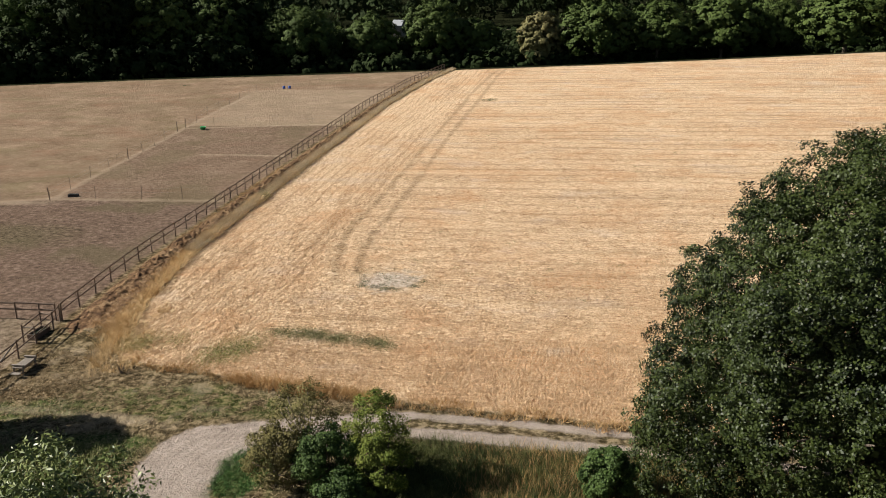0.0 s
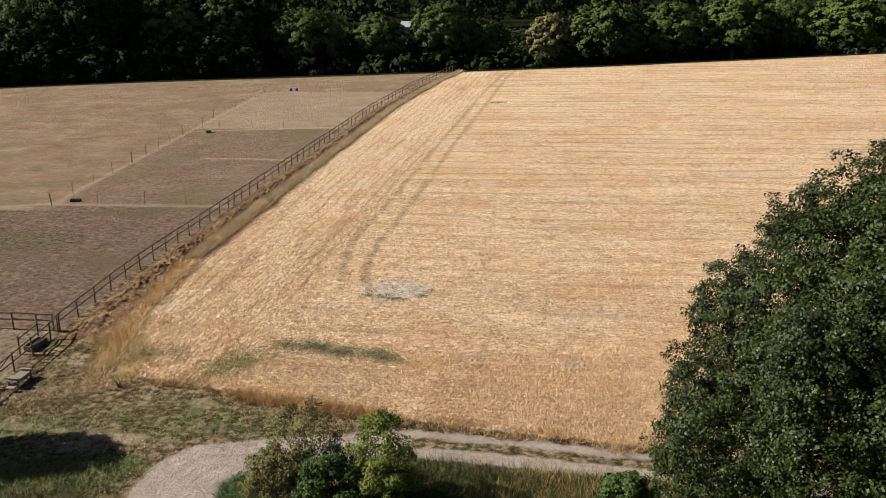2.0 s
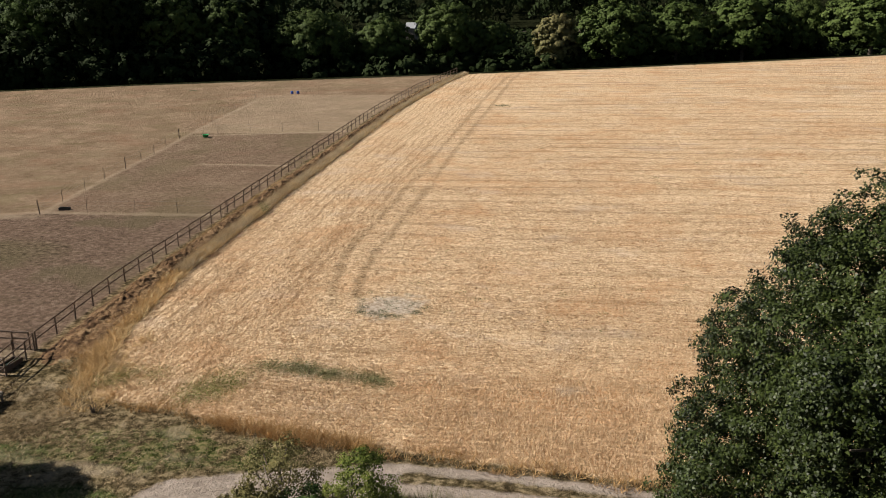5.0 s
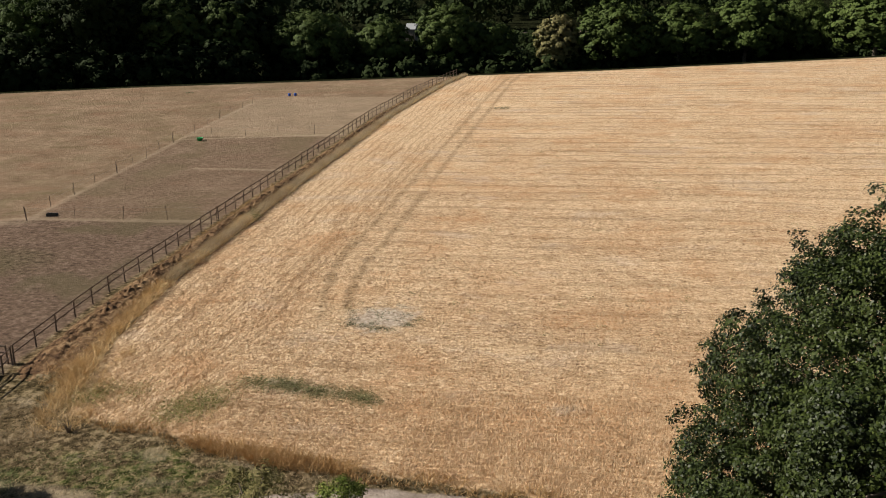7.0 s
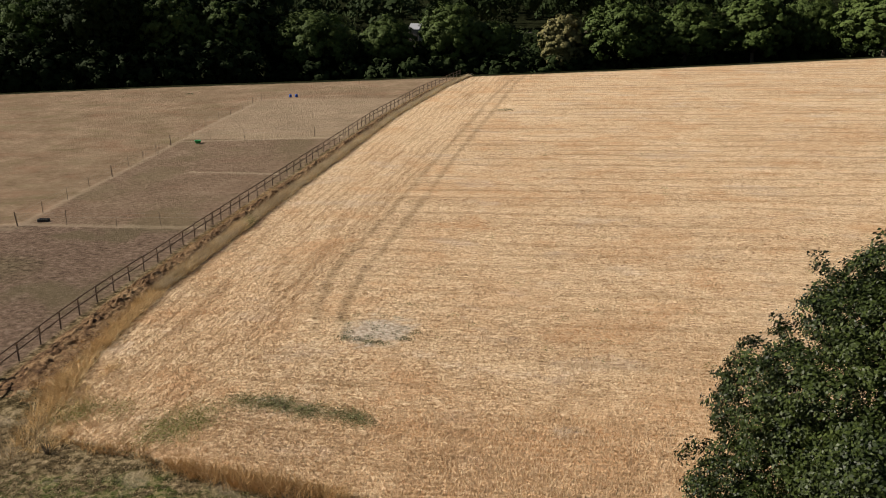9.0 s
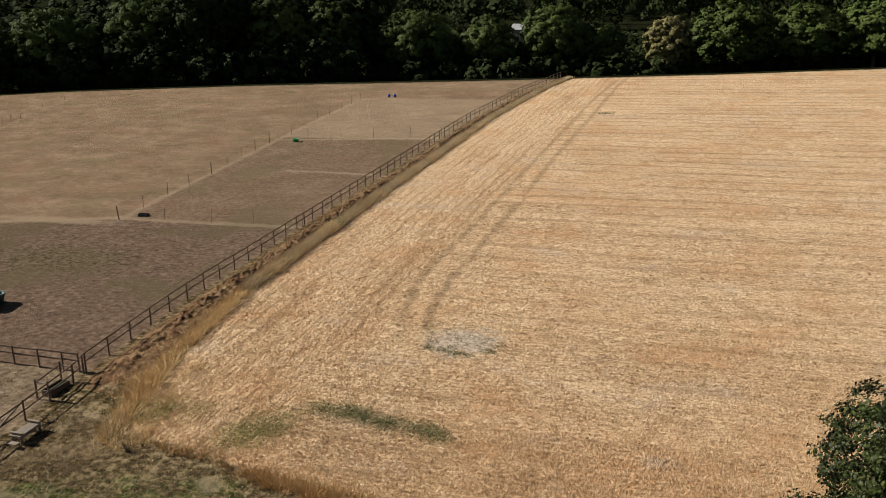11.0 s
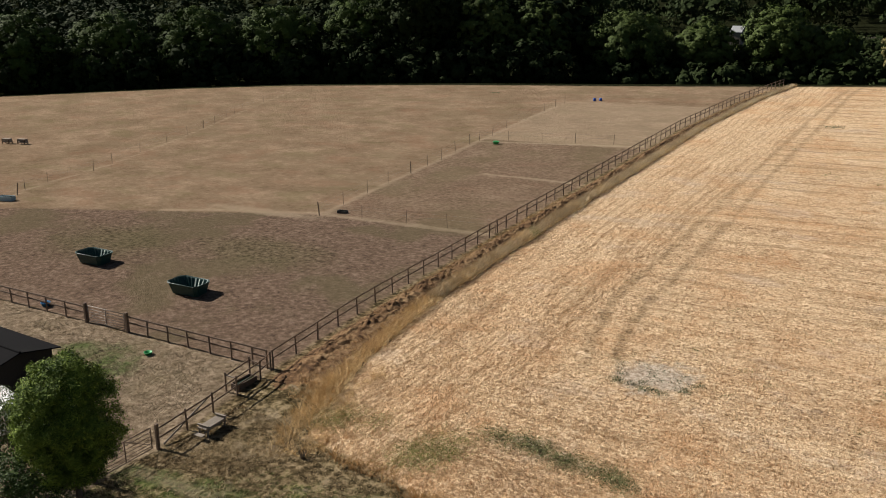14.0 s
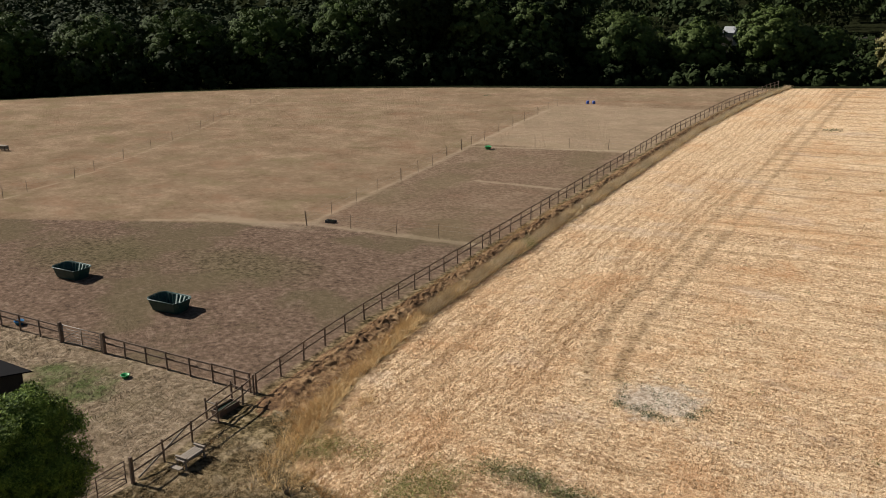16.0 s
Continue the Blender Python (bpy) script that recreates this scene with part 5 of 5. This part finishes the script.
tufts("verge_dry", scatter(G, 24000, -32, -8, 27, 46, lambda x, y: on_verge(x, y) & ~on_isle(x, y) & (x < np.maximum(bank_right(y) - 1, -26 + 30 * (y < 41)))), 0.09, 0.026, 4, 1.0, blade_material("verge_grass", (0.25, 0.18, 0.095), (0.58, 0.455, 0.275)), "short dry grass on the verge")
tufts("verge_russet", scatter(G, 3600, -32, -23, 37, 46, lambda x, y: on_verge(x, y) & (greenish(x, y) < 0) & (x < bank_right(y) + 0.5)), 0.13, 0.02, 5, 0.9, blade_material("brown_grass", (0.16, 0.11, 0.055), (0.42, 0.3, 0.16)), "brown seeding grass on the verge by the fence")
tufts("verge_green", scatter(G, 15000, -33, -8, 27, 42, lambda x, y: on_verge(x, y) & (greenish(x, y) + G.normal(0, 0.25, len(x)) > 0) & (np.sin(x * 0.9 + 1.3 * np.sin(y * 0.7)) + np.sin(y * 1.4 + x * 0.3) > -0.4)), 0.1, 0.03, 4, 0.9, M_GREENGRASS, "patchy green grass on the verge")
M_LUSH = blade_material("lush_grass", (0.035, 0.085, 0.018), (0.09, 0.17, 0.035))
tufts("isle_grass", scatter(G, 1100, -15.4, -12.6, 28.8, 33.6, on_isle), 0.14, 0.035, 6, 0.8, M_LUSH, "lush green grass beside the chalk track")
tufts("bramble_grass", scatter(G, 2200, -27, -19.4, 28, 33.6, lambda x, y: np.hypot((x + 23.5) / 4.2, (y - 31.2) / 2.2) < G.uniform(0.4, 1.1, len(x))), 0.3, 0.04, 6, 0.7, M_GREENGRASS, "rough green weeds and grass")
tufts("ditch_grass", scatter(G, 8000, -7.5, 12, 26, 34.8, lambda x, y: y < track_low(x) - 0.1), 0.5, 0.02, 8, 0.5, blade_material("ditch_grass", (0.035, 0.047, 0.013), (0.15, 0.155, 0.046)), "tall rough green grass below the track")
tufts("ditch_dry", scatter(G, 2200, -5.0, 12, 28, 34.8, lambda x, y: (y < track_low(x) - 0.05) & (x > -4 + G.normal(0, 0.8, len(x)))), 0.6, 0.018, 6, 0.35, M_RUSSET, "tall brown seeding grass below the track")
tufts("yard_grass", scatter(G, 15000, -62, -33, 36, 47.2, lambda x, y: x < fence_x(y)), 0.08, 0.03, 4, 0.9, blade_material("yard_grass", (0.175, 0.132, 0.085), (0.36, 0.288, 0.195)), "short dry grass in the yard")
tufts("paddock_grass", scatter(G, 22000, -80, -33.5, 47.6, 80, lambda x, y: y < 74 - 0.3 * np.clip(-51 - x, 0, 40)), 0.055, 0.035, 3, 1.1, blade_material("grazed_grass", (0.12, 0.088, 0.06), (0.25, 0.19, 0.13)), "grazed short grass in the bare paddock")
